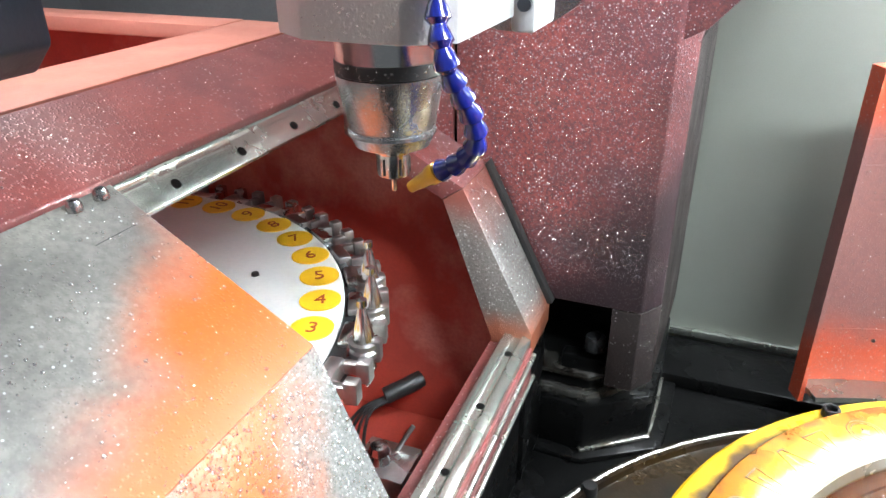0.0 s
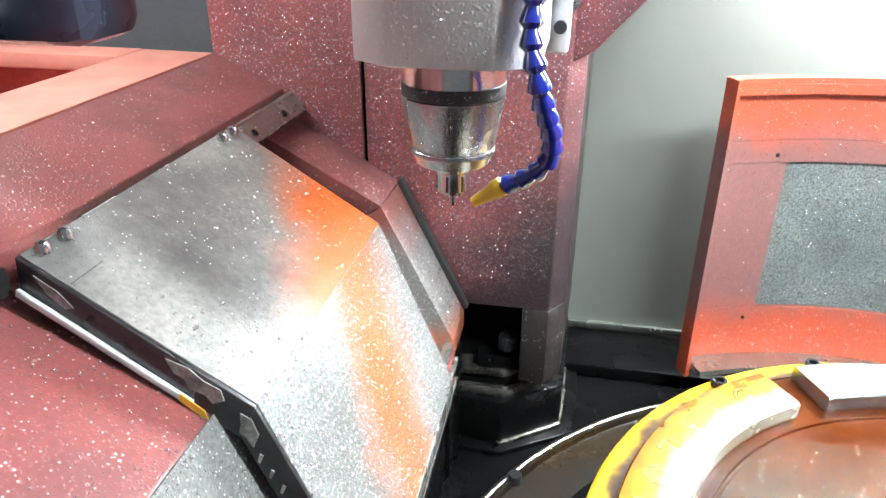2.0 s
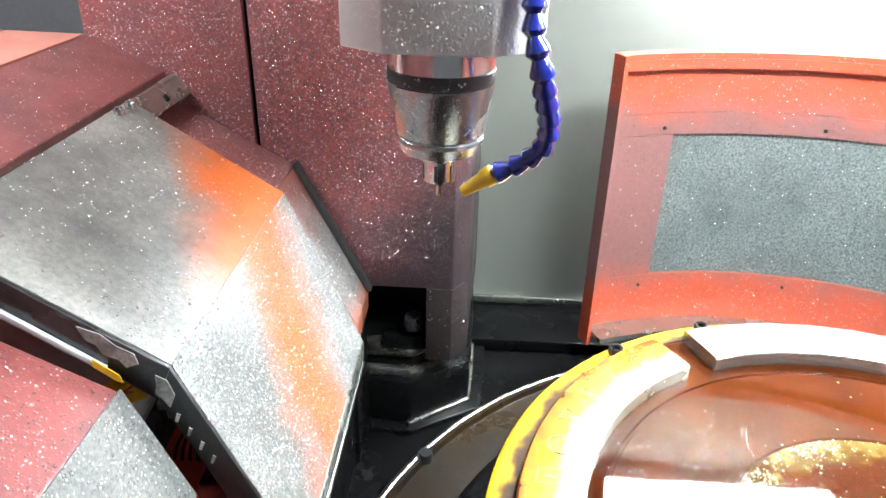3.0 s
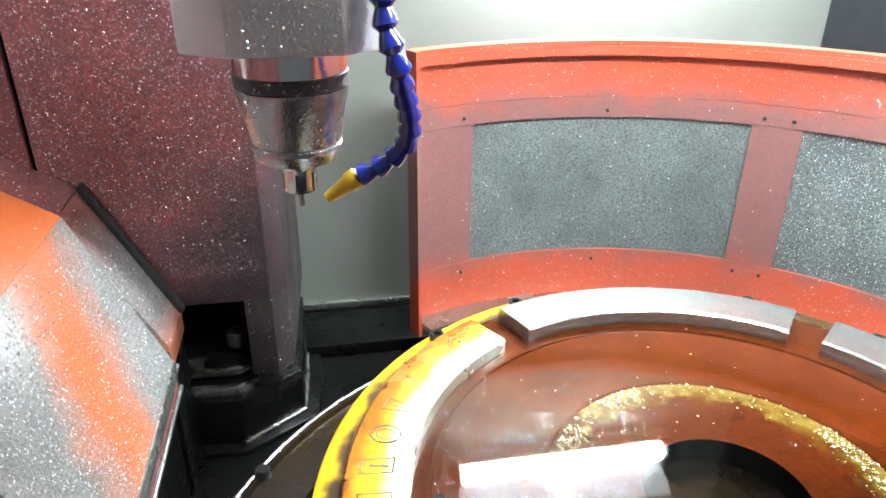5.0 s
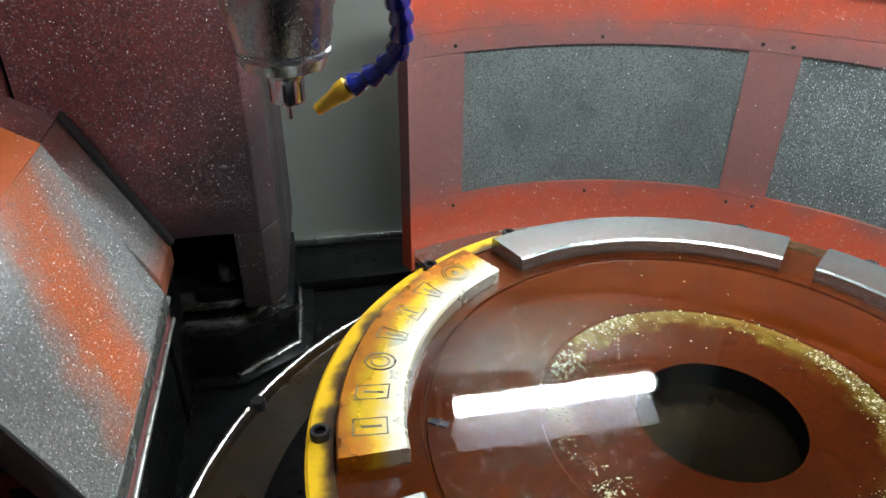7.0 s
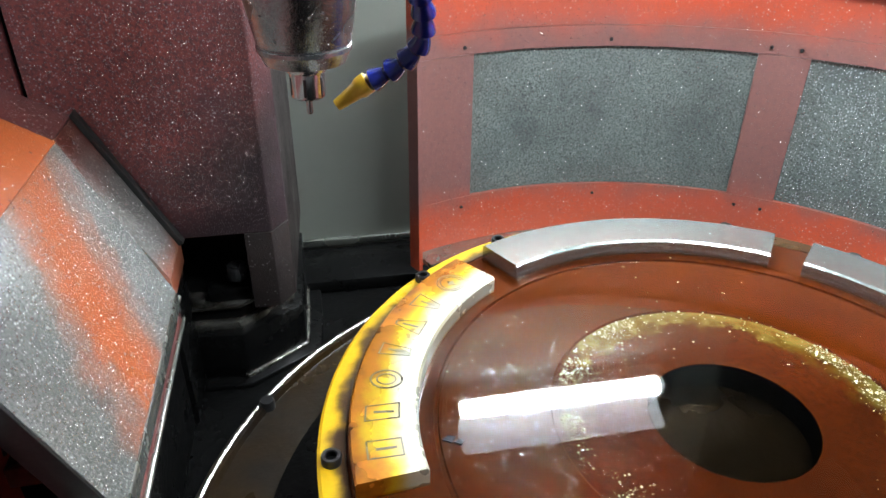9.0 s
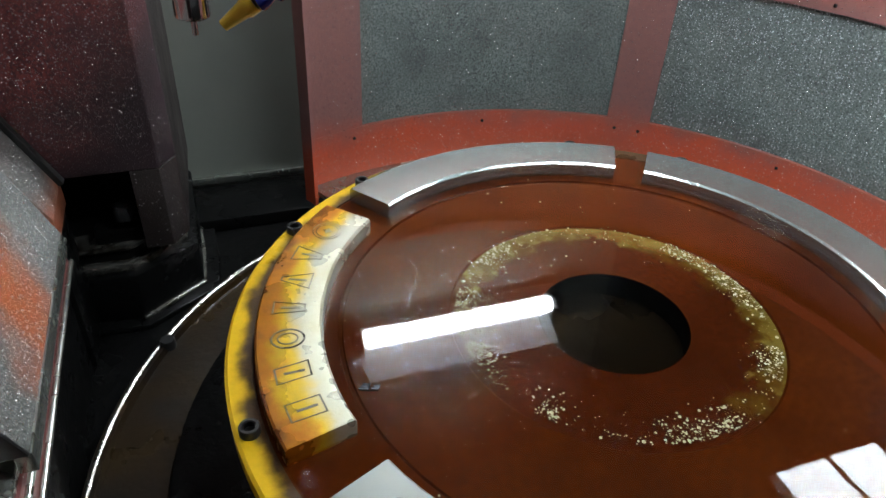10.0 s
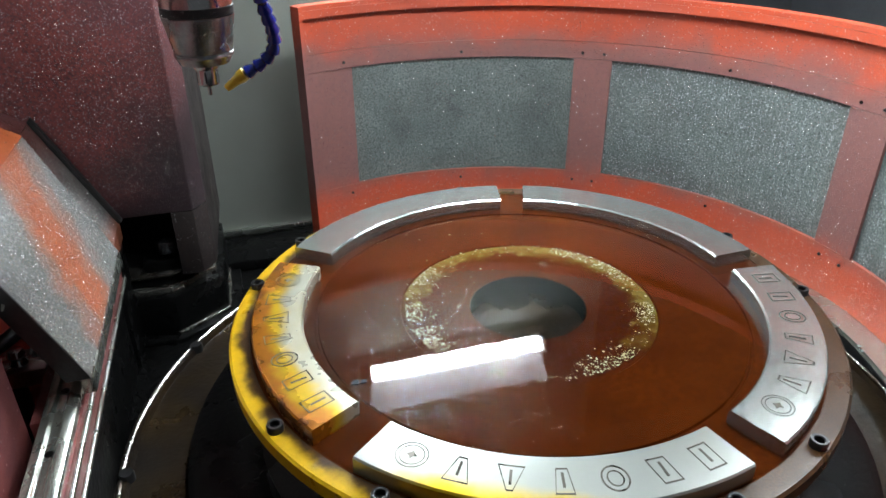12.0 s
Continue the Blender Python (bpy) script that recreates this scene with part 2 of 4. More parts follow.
PLATE = material("oil_stained_plate", (0.082, 0.0225, 0.0036), 0.6, dark=(0.034, 0.0085, 0.0023), scale=3.5, amount=0.8, grain=90.0, fleck=0.6, spec=0.05)
RIM_OIL = material("olive_oiled_rim", (0.06, 0.026, 0.007), 0.3, metal=0.1, dark=(0.028, 0.014, 0.006), scale=6.0, amount=0.8, coat=0.1, spec=0.3, coat_rough=0.12, grain=220.0, fleck=0.9)
# yellow oil on the left of the rim, with the lamp's glare painted in
stain_or_shade(RIM_OIL, (0.6, 0.34, 0.006), [(-0.21, 0.12, 0.0, -0.1)], 0.014, 0.07, 15.0, radial=(1.0, -0.609))
SEGMENT = material("milled_mould_steel", (0.4, 0.42, 0.4), 0.24, metal=0.9, dark=(0.24, 0.255, 0.24), vary=0.03, scale=26.0, amount=0.4, grain=220.0, fleck=0.4, bump=0.1, coat=0.3, coat_rough=0.15)
SEGMENT_OIL = material("amber_oiled_mould_steel", (0.5, 0.5, 0.42), 0.28, metal=0.6, dark=(0.4, 0.36, 0.2), scale=7.0, amount=0.8, coat=0.5, coat_rough=0.12, grain=200.0, fleck=0.2)
stain_or_shade(SEGMENT_OIL, (0.66, 0.4, 0.008), [], 0.016, 0.06, 14.0, radial=(1.0, -0.522))
stain_or_shade(SEGMENT_OIL, (0.5, 0.16, 0.006), [], 0.016, 0.1, 17.0, radial=(1.0, -0.553))
SEGMENT_EDGE = material("yellow_edged_mould_steel", (0.38, 0.4, 0.37), 0.3, metal=0.85, vary=0.02, amount=0.15, dark=(0.4, 0.4, 0.37), scale=10.0, grain=90.0, fleck=0.15, bump=0.06, coat=0.3, coat_rough=0.15)
stain_or_shade(SEGMENT_OIL, (0.2, 0.055, 0.006), [], 0.02, 0.13, 24.0, radial=(1.0, -0.582))
stain_or_shade(SEGMENT_EDGE, (0.75, 0.5, 0.02), [(-0.8, -0.55, 0.0, -0.542)], 0.02, 0.05, 12.0)
ENGRAVED = material("engraved_steel", (0.13, 0.12, 0.1), 0.3, metal=0.7)
FOAM = material("coolant_foam", (0.45, 0.42, 0.24), 0.15, dark=(0.2, 0.16, 0.07), coat=1.0, coat_rough=0.03, scale=90.0)
DEPOSIT = material("olive_deposit", (0.074, 0.0165, 0.0034), 0.6, spec=0.08, dark=(0.03, 0.0065, 0.0022), scale=3.5, amount=0.8, grain=120.0, bump=0.6, fleck=0.8)
stain_or_shade(DEPOSIT, (0.11, 0.08, 0.015), [(0.22, 0.14, 0.0, 0.015)], 0.02, 0.13, 17.0, radial=(1.0, -0.238))
stain_or_shade(DEPOSIT, (0.17, 0.165, 0.05), [(0.3, 0.2, 0.0, -0.01)], 0.02, 0.17, 42.0, radial=(1.0, -0.255))
BROWN_OIL = material("brown_oily_table", (0.022, 0.013, 0.005), 0.3, dark=(0.006, 0.004, 0.003), coat=0.1, coat_rough=0.1, bump=0.9, grain=45.0, spec=0.25, amount=0.9)
LIP = material("worn_lip_and_highlight", (0.45, 0.44, 0.4), 0.25, metal=0.9, dark=(0.05, 0.04, 0.03), scale=14.0, amount=1.0, stain=(0.03, 0.02, 0.012), bump=0.6)
WHITE_DISC = material("white_disc_plate", (0.72, 0.72, 0.7), 0.4, dark=(0.6, 0.6, 0.6), amount=0.4)
LABEL_YELLOW = material("yellow_label", (0.85, 0.5, 0.02), 0.4, dark=(0.75, 0.4, 0.02), amount=0.4)
LABEL_INK = material("label_ink", (0.35, 0.05, 0.02), 0.5)
RUBBER = material("black_rubber_cable", (0.02, 0.02, 0.02), 0.5)
LAMP_GLOW = glow("lamp_diffuser", (0.86, 0.95, 1.0), 200.0)
ROOF_GLOW = glow("light_panel_diffuser", (0.86, 0.95, 1.0), 42.0)
ROOF_FILL_GLOW = glow("roof_fill_diffuser", (0.86, 0.95, 1.0), 140.0)
HOOD_GLOW = glow("reflector_bounce_glow", (0.93, 0.96, 1.0), 3.0)
SIDE_FILL_GLOW = glow("side_fill_diffuser", (0.94, 0.98, 1.0), 34.0)
COOLANT = oil_skin()
DROP_SKIN = water_skin("lying_drop_skin", 0.02, fresnel=True)


# ---- mesh helpers ----
def obj(name, bm, mat, smooth=35.0):
    me = bpy.data.meshes.new(name)
    bmesh.ops.recalc_face_normals(bm, faces=bm.faces)
    bm.to_mesh(me)
    bm.free()
    for m in mat if isinstance(mat, (list, tuple)) else (mat,):
        me.materials.append(m)
    if smooth:
        me.polygons.foreach_set("use_smooth", [True] * len(me.polygons))
        me.set_sharp_from_angle(angle=radians(smooth))
    return new(name, me)


def part(name, bm, mat, parent, label="", smooth=35.0):
    ob = obj(name, bm, mat, smooth)
    ob.parent = parent
    return tagged(ob, label) if label else ob


def thing(name, label, category, group="", at=(0, 0, 0)):
    e = new(name)
    e.location = at
    return tagged(e, label, category, group)


def box(bm, lo, hi, bevel=0.0):
    r = bmesh.ops.create_cube(bm, size=1.0)
    c, s = (Vector(lo) + Vector(hi)) / 2, Vector(hi) - Vector(lo)
    for v in r["verts"]:
        v.co = Vector((v.co.x * s.x, v.co.y * s.y, v.co.z * s.z)) + c
    if bevel:
        es = list({e for v in r["verts"] for e in v.link_edges})
        bmesh.ops.bevel(bm, geom=es, offset=bevel, segments=2, affect="EDGES", profile=0.5)
    return bm


def boxed(lo, hi, bevel=0.003):
    return box(bmesh.new(), lo, hi, bevel)


def prism(points, axis, a, b, bevel=0.0):
    """A closed polygon (two coordinates) drawn out along an axis from a to b."""
    bm = bmesh.new()

    def put(p, w):
        return {"x": (w, p[0], p[1]), "y": (p[0], w, p[1]), "z": (p[0], p[1], w)}[axis]
    lo, hi = [bm.verts.new(put(p, a)) for p in points], [bm.verts.new(put(p, b)) for p in points]
    bm.faces.new(lo), bm.faces.new(hi[::-1])
    n = len(points)
    for i in range(n):
        bm.faces.new((lo[i], lo[(i + 1) % n], hi[(i + 1) % n], hi[i]))
    if bevel:
        bmesh.ops.bevel(bm, geom=bm.edges[:], offset=bevel, segments=2, affect="EDGES", profile=0.5)
    return bm


def lathe(profile, steps=64, centre=(0, 0, 0), bm=None):
    """Radius and height pairs turned about the upright axis; ends are closed where the radius is not 0."""
    bm = bm or bmesh.new()
    rings = []
    for r, z in profile:
        if r < 1e-6:
            rings.append([bm.verts.new((centre[0], centre[1], centre[2] + z))])
        else:
            rings.append([bm.verts.new((centre[0] + r * math.cos(2 * math.pi * i / steps), centre[1] + r * math.sin(2 * math.pi * i / steps), centre[2] + z)) for i in range(steps)])
    for p, q in zip(rings, rings[1:]):
        for i in range(steps):
            j = (i + 1) % steps
            if len(p) == 1 and len(q) == 1:
                continue
            if len(p) == 1:
                bm.faces.new((p[0], q[i], q[j]))
            elif len(q) == 1:
                bm.faces.new((p[i], p[j], q[0]))
            else:
                bm.faces.new((p[i], p[j], q[j], q[i]))
    return bm


def arc(section, a0, a1, steps, centre=(0, 0), bm=None):
    """A closed section of (radius, height) swept about the upright axis from angle a0 to a1 in degrees."""
    bm = bm or bmesh.new()
    rows = []
    for i in range(steps + 1):
        a = radians(a0 + (a1 - a0) * i / steps)
        rows.append([bm.verts.new((centre[0] + r * math.cos(a), centre[1] + r * math.sin(a), z)) for r, z in section])
    n = len(section)
    for p, q in zip(rows, rows[1:]):
        for k in range(n):
            bm.faces.new((p[k], p[(k + 1) % n], q[(k + 1) % n], q[k]))
    bm.faces.new(rows[0]), bm.faces.new(rows[-1][::-1])
    return bm


def slab(r0, r1, z0, z1):
    return [(r0, z0), (r1, z0), (r1, z1), (r0, z1)]


def tube(points, radius, sides=10, bm=None):
    """A round tube along points; radius may be a list."""
    bm = bm or bmesh.new()
    pts = [Vector(p) for p in points]
    rad = radius if isinstance(radius, (list, tuple)) else [radius] * len(pts)
    rings, side = [], None
    for i, p in enumerate(pts):
        d = (pts[min(i + 1, len(pts) - 1)] - pts[max(i - 1, 0)]).normalized()
        side = (side - d * side.dot(d)).normalized() if side else d.orthogonal().normalized()
        up = d.cross(side)
        rings.append([bm.verts.new(p + rad[i] * (math.cos(2 * math.pi * k / sides) * side + math.sin(2 * math.pi * k / sides) * up)) for k in range(sides)])
    for p, q in zip(rings, rings[1:]):
        for k in range(sides):
            bm.faces.new((p[k], p[(k + 1) % sides], q[(k + 1) % sides], q[k]))
    bm.faces.new(rings[0]), bm.faces.new(rings[-1][::-1])
    return bm


def spline(points, n):
    """Catmull-Rom points through the given ones."""
    p = [Vector(v) for v in points]
    p = [2 * p[0] - p[1], *p, 2 * p[-1] - p[-2]]
    out = []
    for i in range(1, len(p) - 2):
        for k in range(n):
            t = k / n
            out.append(0.5 * (2 * p[i] + (p[i + 1] - p[i - 1]) * t + (2 * p[i - 1] - 5 * p[i] + 4 * p[i + 1] - p[i + 2]) * t * t
                              + (3 * p[i] - p[i - 1] - 3 * p[i + 1] + p[i + 2]) * t ** 3))
    return out + [p[-2]]


def drops_on(parent, place, count, seed, size=0.0011):
    """Coolant drops on a surface: place(u, v) gives a point and its normal for u and v from 0 to 1."""
    rng = random.Random(seed)
    verts, faces = [], []
    for _ in range(count):
        p, n = place(rng.random(), rng.random())
        n = Vector(n).normalized()
        a = n.orthogonal().normalized()
        b = n.cross(a)
        r = min(size * (0.5 + rng.expovariate(1.6)), size * 3.2)
        k = len(verts)
        for h, q in ((0.0, 1.0), (0.4, 0.75)):
            for i in range(6):
                w = i * math.pi / 3
                verts.append(Vector(p) + n * (h * r) + (a * math.cos(w) + b * math.sin(w)) * (r * q))
        verts.append(Vector(p) + n * (0.6 * r))
        for i in range(6):
            j = (i + 1) % 6
            faces += [(k + i, k + j, k + 6 + j, k + 6 + i), (k + 6 + i, k + 6 + j, k + 12)]
    me = bpy.data.meshes.new("spray")
    me.from_pydata(verts, [], faces)
    me.materials.append(WATER)
    me.polygons.foreach_set("use_smooth", [True] * len(me.polygons))
    ob = new("spray", me)
    ob.parent = parent
    return tagged(ob, "clear coolant drops", kind="stuff")


def on_quad(a, b, c):
    """A place() for drops on the flat patch a + u (b - a) + v (c - a)."""
    a, b, c = Vector(a), Vector(b), Vector(c)
    n = (b - a).cross(c - a)
    return lambda u, v: (a + u * (b - a) + v * (c - a), n)


# ---- enclosure ----
def setting(name, bm, mat, smooth=35.0):
    return tagged(obj(name, bm, mat, smooth), kind="structure")


FLOOR_Z = -0.36


def enclosure():
    setting("floor", boxed((-2.6, -2.4, FLOOR_Z - 0.05), (2.0, 1.3, FLOOR_Z), 0), BLACK)
    setting("wall_back", boxed((-0.75, 1.19, FLOOR_Z), (0.9, 1.24, 1.7), 0), GREY_WALL)
    setting("wall_back_left", boxed((-2.6, 1.19, FLOOR_Z), (-0.754, 1.24, 1.7), 0), DARK_WALL)
    setting("wall_right", boxed((1.62, -2.4, FLOOR_Z), (1.67, 1.24, 1.7), 0), SHADED_WALL)
    setting("wall_back_right", boxed((0.904, 1.21, FLOOR_Z), (1.62, 1.26, 1.7), 0), SHADED_WALL)
    setting("wall_left", boxed((-2.65, -2.4, FLOOR_Z), (-2.6, 1.3, 1.7), 0), DARK_WALL)
    # added out of view: blocks light from above and carries the fill lamps
    setting("unseen_ceiling", boxed((-2.65, -0.42, 1.7), (1.67, 1.3, 1.75), 0), DARK_WALL)
    setting("trim", boxed((-0.75, 1.172, -0.318), (0.9, 1.188, -0.296), 0.004), RAIL)
    # black chip tray along the back wall
    setting("chip_tray", boxed((-0.75, 0.98, FLOOR_Z), (0.9, 1.17, -0.32), 0.01), BLACK)


def wall_lamp():
    t = thing("machine_lamp", "long white tube work lamp glowing on the back wall", "lamp", at=(0.2, 1.12, 1.012))
    part("housing", boxed((-0.42, 0.005, -0.05), (0.42, 0.069, 0.17), 0.01), LIGHT_GREY, t, "pale grey lamp housing")
    part("diffuser", boxed((-0.375, -0.055, -0.05), (0.375, 0.003, 0.002), 0.012), LAMP_GLOW, t, "glowing white diffuser")
    # reflector above the tube; emission stands in for the lamp light it bounces
    part("hood", prism([(0.004, 0.02), (-0.125, 0.085), (-0.125, 0.095), (0.004, 0.135)], "x", -0.375, 0.375, 0.002), HOOD_GLOW, t, "white lamp reflector with its bounced light as glow")
    for k in (-1, 1):
        part("end_cap", boxed((k * 0.397 - 0.018, -0.057, -0.055), (k * 0.397 + 0.018, 0.003, 0.01), 0.006), BLACK_PLASTIC, t)
    # light panel beside the guard, with a dark divider
    t = thing("light_panel", "large white light panel with a dark divider bar", "lamp", at=(1.365, 0.17, 1.3))
    part("housing", boxed((-0.24, -0.17, 0.0), (0.24, 0.17, 0.04), 0.008), LIGHT_GREY, t)
    for x in (-0.118, 0.118):
        part("diffuser", boxed((x - 0.107, -0.158, -0.012), (x + 0.107, 0.158, -0.001), 0.003), ROOF_GLOW, t, "glowing white diffuser")
    part("divider", boxed((-0.009, -0.16, -0.014), (0.009, 0.16, -0.001), 0.002), BLACK_PLASTIC, t, "dark divider bar")
    part("bracket", boxed((0.2405, -0.05, 0.005), (0.2545, 0.05, 0.035), 0.002), STEEL, t)
    # two unseen fill lamps, added to brighten the column, head and guard
    for at, half, drop, glow_mat in (((0.25, -0.25, 1.64), 0.5, 0.0, ROOF_FILL_GLOW), ((-1.6, 0.2, 1.25), 0.3, 0.39, SIDE_FILL_GLOW)):
        r = thing("fill_lamp", "unseen fill lamp added under the machine roof", "lamp", "lamps under the roof", at=at)
        part("housing", boxed((-half - 0.04, -0.07, 0.0), (half + 0.04, 0.07, 0.058), 0.008), LIGHT_GREY, r)
        part("diffuser", boxed((-half, -0.05, -0.045), (half, 0.05, -0.001), 0.015), glow_mat, r, "glowing white diffuser")
        if drop:
            for x in (-0.2, 0.2):
                part("stem", tube([(x, 0, 0.059), (x, 0, 0.059 + drop)], 0.012), STEEL, r)


# ---- column ----
CY = 0.65


def column():
    t = thing("machine_column", "dark red painted machine column, wet with coolant spray", "machine column")
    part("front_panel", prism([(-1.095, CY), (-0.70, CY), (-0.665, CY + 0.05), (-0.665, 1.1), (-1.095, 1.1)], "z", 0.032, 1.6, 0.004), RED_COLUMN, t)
    # lower part of the red column, coloured as if in shade
    part("lower_panel", prism([(-0.757, CY), (-0.70, CY), (-0.665, CY + 0.05), (-0.665, 1.1), (-0.757, 1.1)], "z", -0.159, 0.031, 0.002), SHADED_POST, t)
    part("side_panel", prism([(-1.41, CY - 0.003), (-1.103, CY - 0.003), (-1.103, 1.1), (-1.41, 1.1)], "z", -0.2, 1.6, 0.004), RED_COLUMN, t, "brighter red panel beside the seam")
    part("corner_post", prism([(-0.6645, CY + 0.056), (-0.648, 1.1), (-0.6645, 1.1)], "z", -0.155, 0.56, 0), SHADED_POST, t, "grey-brown corner post with shade painted in")
    part("seam_strip", boxed((-1.103, CY + 0.012, 0.0), (-1.095, CY + 0.03, 1.6), 0), BLACK, t, "black seam between the panels")
    drops_on(t, on_quad((-1.09, CY - 0.0002, 0.1), (-0.71, CY - 0.0002, 0.1), (-1.09, CY - 0.0002, 0.85)), 11000, 1, 0.00075)
    drops_on(t, on_quad((-1.40, CY - 0.0032, 0.4), (-1.11, CY - 0.0032, 0.4), (-1.40, CY - 0.0032, 0.85)), 4000, 2, 0.00075)
    drops_on(t, on_quad((-0.70, CY, -0.18), (-0.665, CY + 0.05, -0.18), (-0.70, CY, 0.56)), 450, 3, 0.0007)
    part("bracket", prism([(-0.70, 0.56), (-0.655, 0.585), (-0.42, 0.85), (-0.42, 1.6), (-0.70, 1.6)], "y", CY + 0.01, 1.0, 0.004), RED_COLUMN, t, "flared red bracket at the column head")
    return t


def column_foot():
    t = thing("column_foot", "oily black stepped casting under the column", "machine base")

    def ring(z0, z1, pts, name, mat, label=""):
        part(name, prism([*pts, (pts[-1][0], 1.1), (pts[0][0], 1.1)], "z", z0, z1, 0.005), mat, t, label)
    ring(FLOOR_Z, -0.345, [(-0.97, 0.62), (-0.785, 0.615), (-0.62, 0.72), (-0.612, 0.86)], "flange", BLACK)
    ring(-0.3445, -0.222, [(-0.94, 0.655), (-0.79, 0.64), (-0.655, 0.74), (-0.650, 0.87)], "body", BLACK)
    # bright strip added for the highlight along the wet flange edge
    ring(-0.3442, -0.3335, [(-0.80, 0.636), (-0.79, 0.630), (-0.648, 0.734), (-0.643, 0.87)], "edge_highlight", LIP, "bright strip for the wet flange edge's highlight")
    ring(-0.2215, -0.200, [(-0.94, 0.662), (-0.79, 0.660), (-0.674, 0.755), (-0.668, 0.88)], "lower_lip", LIP, "worn grey lip")
    ring(-0.1995, -0.172, [(-0.94, 0.680), (-0.79, 0.678), (-0.685, 0.768), (-0.680, 0.885)], "groove_band", BLACK)
    ring(-0.1715, -0.160, [(-0.94, 0.672), (-0.79, 0.670), (-0.679, 0.76), (-0.673, 0.88)], "upper_lip", LIP, "worn grey lip")
    part("recess_back", boxed((-0.945, 0.74, -0.187), (-0.76, 0.76, 0.03), 0), BLACK, t)
    part("recess_gear", lathe([(0, 0.02), (0.02, 0.02), (0.024, 0.012), (0.024, -0.012), (0, -0.012)], 16, (-0.79, 0.70, -0.09)), DARK_STEEL, t)
    part("recess_bar", boxed((-0.86, 0.69, -0.187), (-0.765, 0.73, -0.125), 0.006), BLACK, t)


# ---- tool magazine housing ----
TOP, KINK, FOOT = (-1.222, 0.505), (-0.983, 0.354), (-0.858, 0.06)


def housing():
    t = thing("tool_magazine_housing", "red sheet metal housing of the tool magazine", "machine housing")
    # near shell, over which the cover parks
    near = [(-1.42, 0.53), (-1.285, 0.465), (-1.035, 0.335), (-0.972, 0.185), (-0.972, -0.34), (-1.0, -0.34), (-1.0, 0.17), (-1.06, 0.31), (-1.30, 0.435), (-1.42, 0.5)]
    part("near_shell", prism(near, "y", -1.6, -0.10, 0.003), RED, t)
    part("near_side_sheet", prism([(-1.034, 0.336), (-0.971, 0.186), (-0.969, 0.186), (-1.031, 0.338)], "y", -1.6, -0.10, 0), COVER_SIDE, t, "grey wet side sheet")
    drops_on(t, on_quad((-1.031, -0.6, 0.3382), (-0.969, -0.6, 0.188), (-1.031, -0.11, 0.3382)), 1300, 9, 0.0009)
    part("near_bulkhead", prism([(-1.42, 0.5), (-1.30, 0.435), (-1.06, 0.31), (-1.0, 0.17), (-1.0, -0.34), (-1.42, -0.34)], "y", -0.125, -0.105), RED_IN, t)
    # upper facet and shelf
    part("upper_facet", prism([(-1.405, 0.556), (-1.264, 0.493), (-1.264, 0.44), (-1.315, 0.44), (-1.405, 0.526)], "y", -1.6, 0.645, 0.003), RED, t)
    part("shelf", prism([(-1.56, 0.560), (-1.408, 0.558), (-1.408, 0.526), (-1.56, 0.526)], "y", -1.6, 0.645, 0.003), RED_SHELF, t, "pale worn red shelf edge")
    part("shelf_crossbar", boxed((-2.5, 0.55, 0.53), (-1.562, 0.645, 0.561), 0.003), RED_SHELF, t)
    part("recess_floor", boxed((-2.5, -1.6, 0.40), (-1.5, 0.549, 0.42), 0), RED_IN, t)
    part("recess_side", boxed((-1.58, -1.6, 0.42), (-1.562, 0.548, 0.529), 0), RED_IN, t)
    # far frame strip at the column
    part("far_facet", prism([(-1.2625, 0.4445), (-1.027, 0.313), (-1.068, 0.285), (-1.2625, 0.388)], "y", 0.50, 0.645, 0.002), RED, t)
    part("far_frame", prism([(-1.0265, 0.312), (-0.885, 0.03), (-0.885, -0.02), (-0.965, -0.02), (-0.965, 0.01), (-1.067, 0.284)], "y", 0.50, 0.645, 0.002), FRAME_PAINT, t, "grey wet steel end frame")
    part("far_leg", boxed((-0.965, 0.50, -0.34), (-0.89, 0.645, -0.021), 0.002), BLACK, t)
    part("gasket", prism([(-1.02, 0.325), (-0.875, 0.035), (-0.885, 0.03), (-1.027, 0.316)], "y", 0.625, 0.646, 0.001), RUBBER, t, "black gasket against the column")
    drops_on(t, on_quad((-1.21, 0.505, 0.4155), (-1.03, 0.505, 0.315), (-1.21, 0.64, 0.4155)), 900, 5, 0.0009)
    drops_on(t, on_quad((-1.026, 0.505, 0.3112), (-0.886, 0.505, 0.032), (-1.026, 0.62, 0.3112)), 1200, 6, 0.0009)
    drops_on(t, on_quad((-1.285, -0.6, 0.4655), (-1.036, -0.6, 0.336), (-1.285, -0.11, 0.4655)), 2500, 7, 0.0009)
    drops_on(t, on_quad((-1.40, -0.5, 0.5543), (-1.27, -0.5, 0.4962), (-1.40, 0.64, 0.5543)), 700, 8, 0.0008)
    # inside walls
    part("chamber_back", prism([(-2.5, -0.34), (-0.967, -0.34), (-0.967, 0.0), (-1.07, 0.27), (-1.29, 0.38), (-1.32, 0.43), (-1.43, 0.525), (-2.5, 0.525)], "y", 0.60, 0.64), RED_IN, t)
    part("chamber_floor", boxed((-2.5, -0.1, -0.345), (-0.96, 0.6, -0.32), 0), RED_IN, t)
    part("lower_wall", boxed((-0.968, -0.10, -0.32), (-0.945, 0.499, 0.0), 0.002), RED, t)
    part("outer_apron", boxed((-0.944, -0.9, -0.085), (-0.882, 0.499, 0.003), 0.003), RED, t)
    part("skirt", boxed((-0.944, -0.9, -0.34), (-0.9, 0.499, -0.086), 0.002), BLACK, t, "black oily skirt")
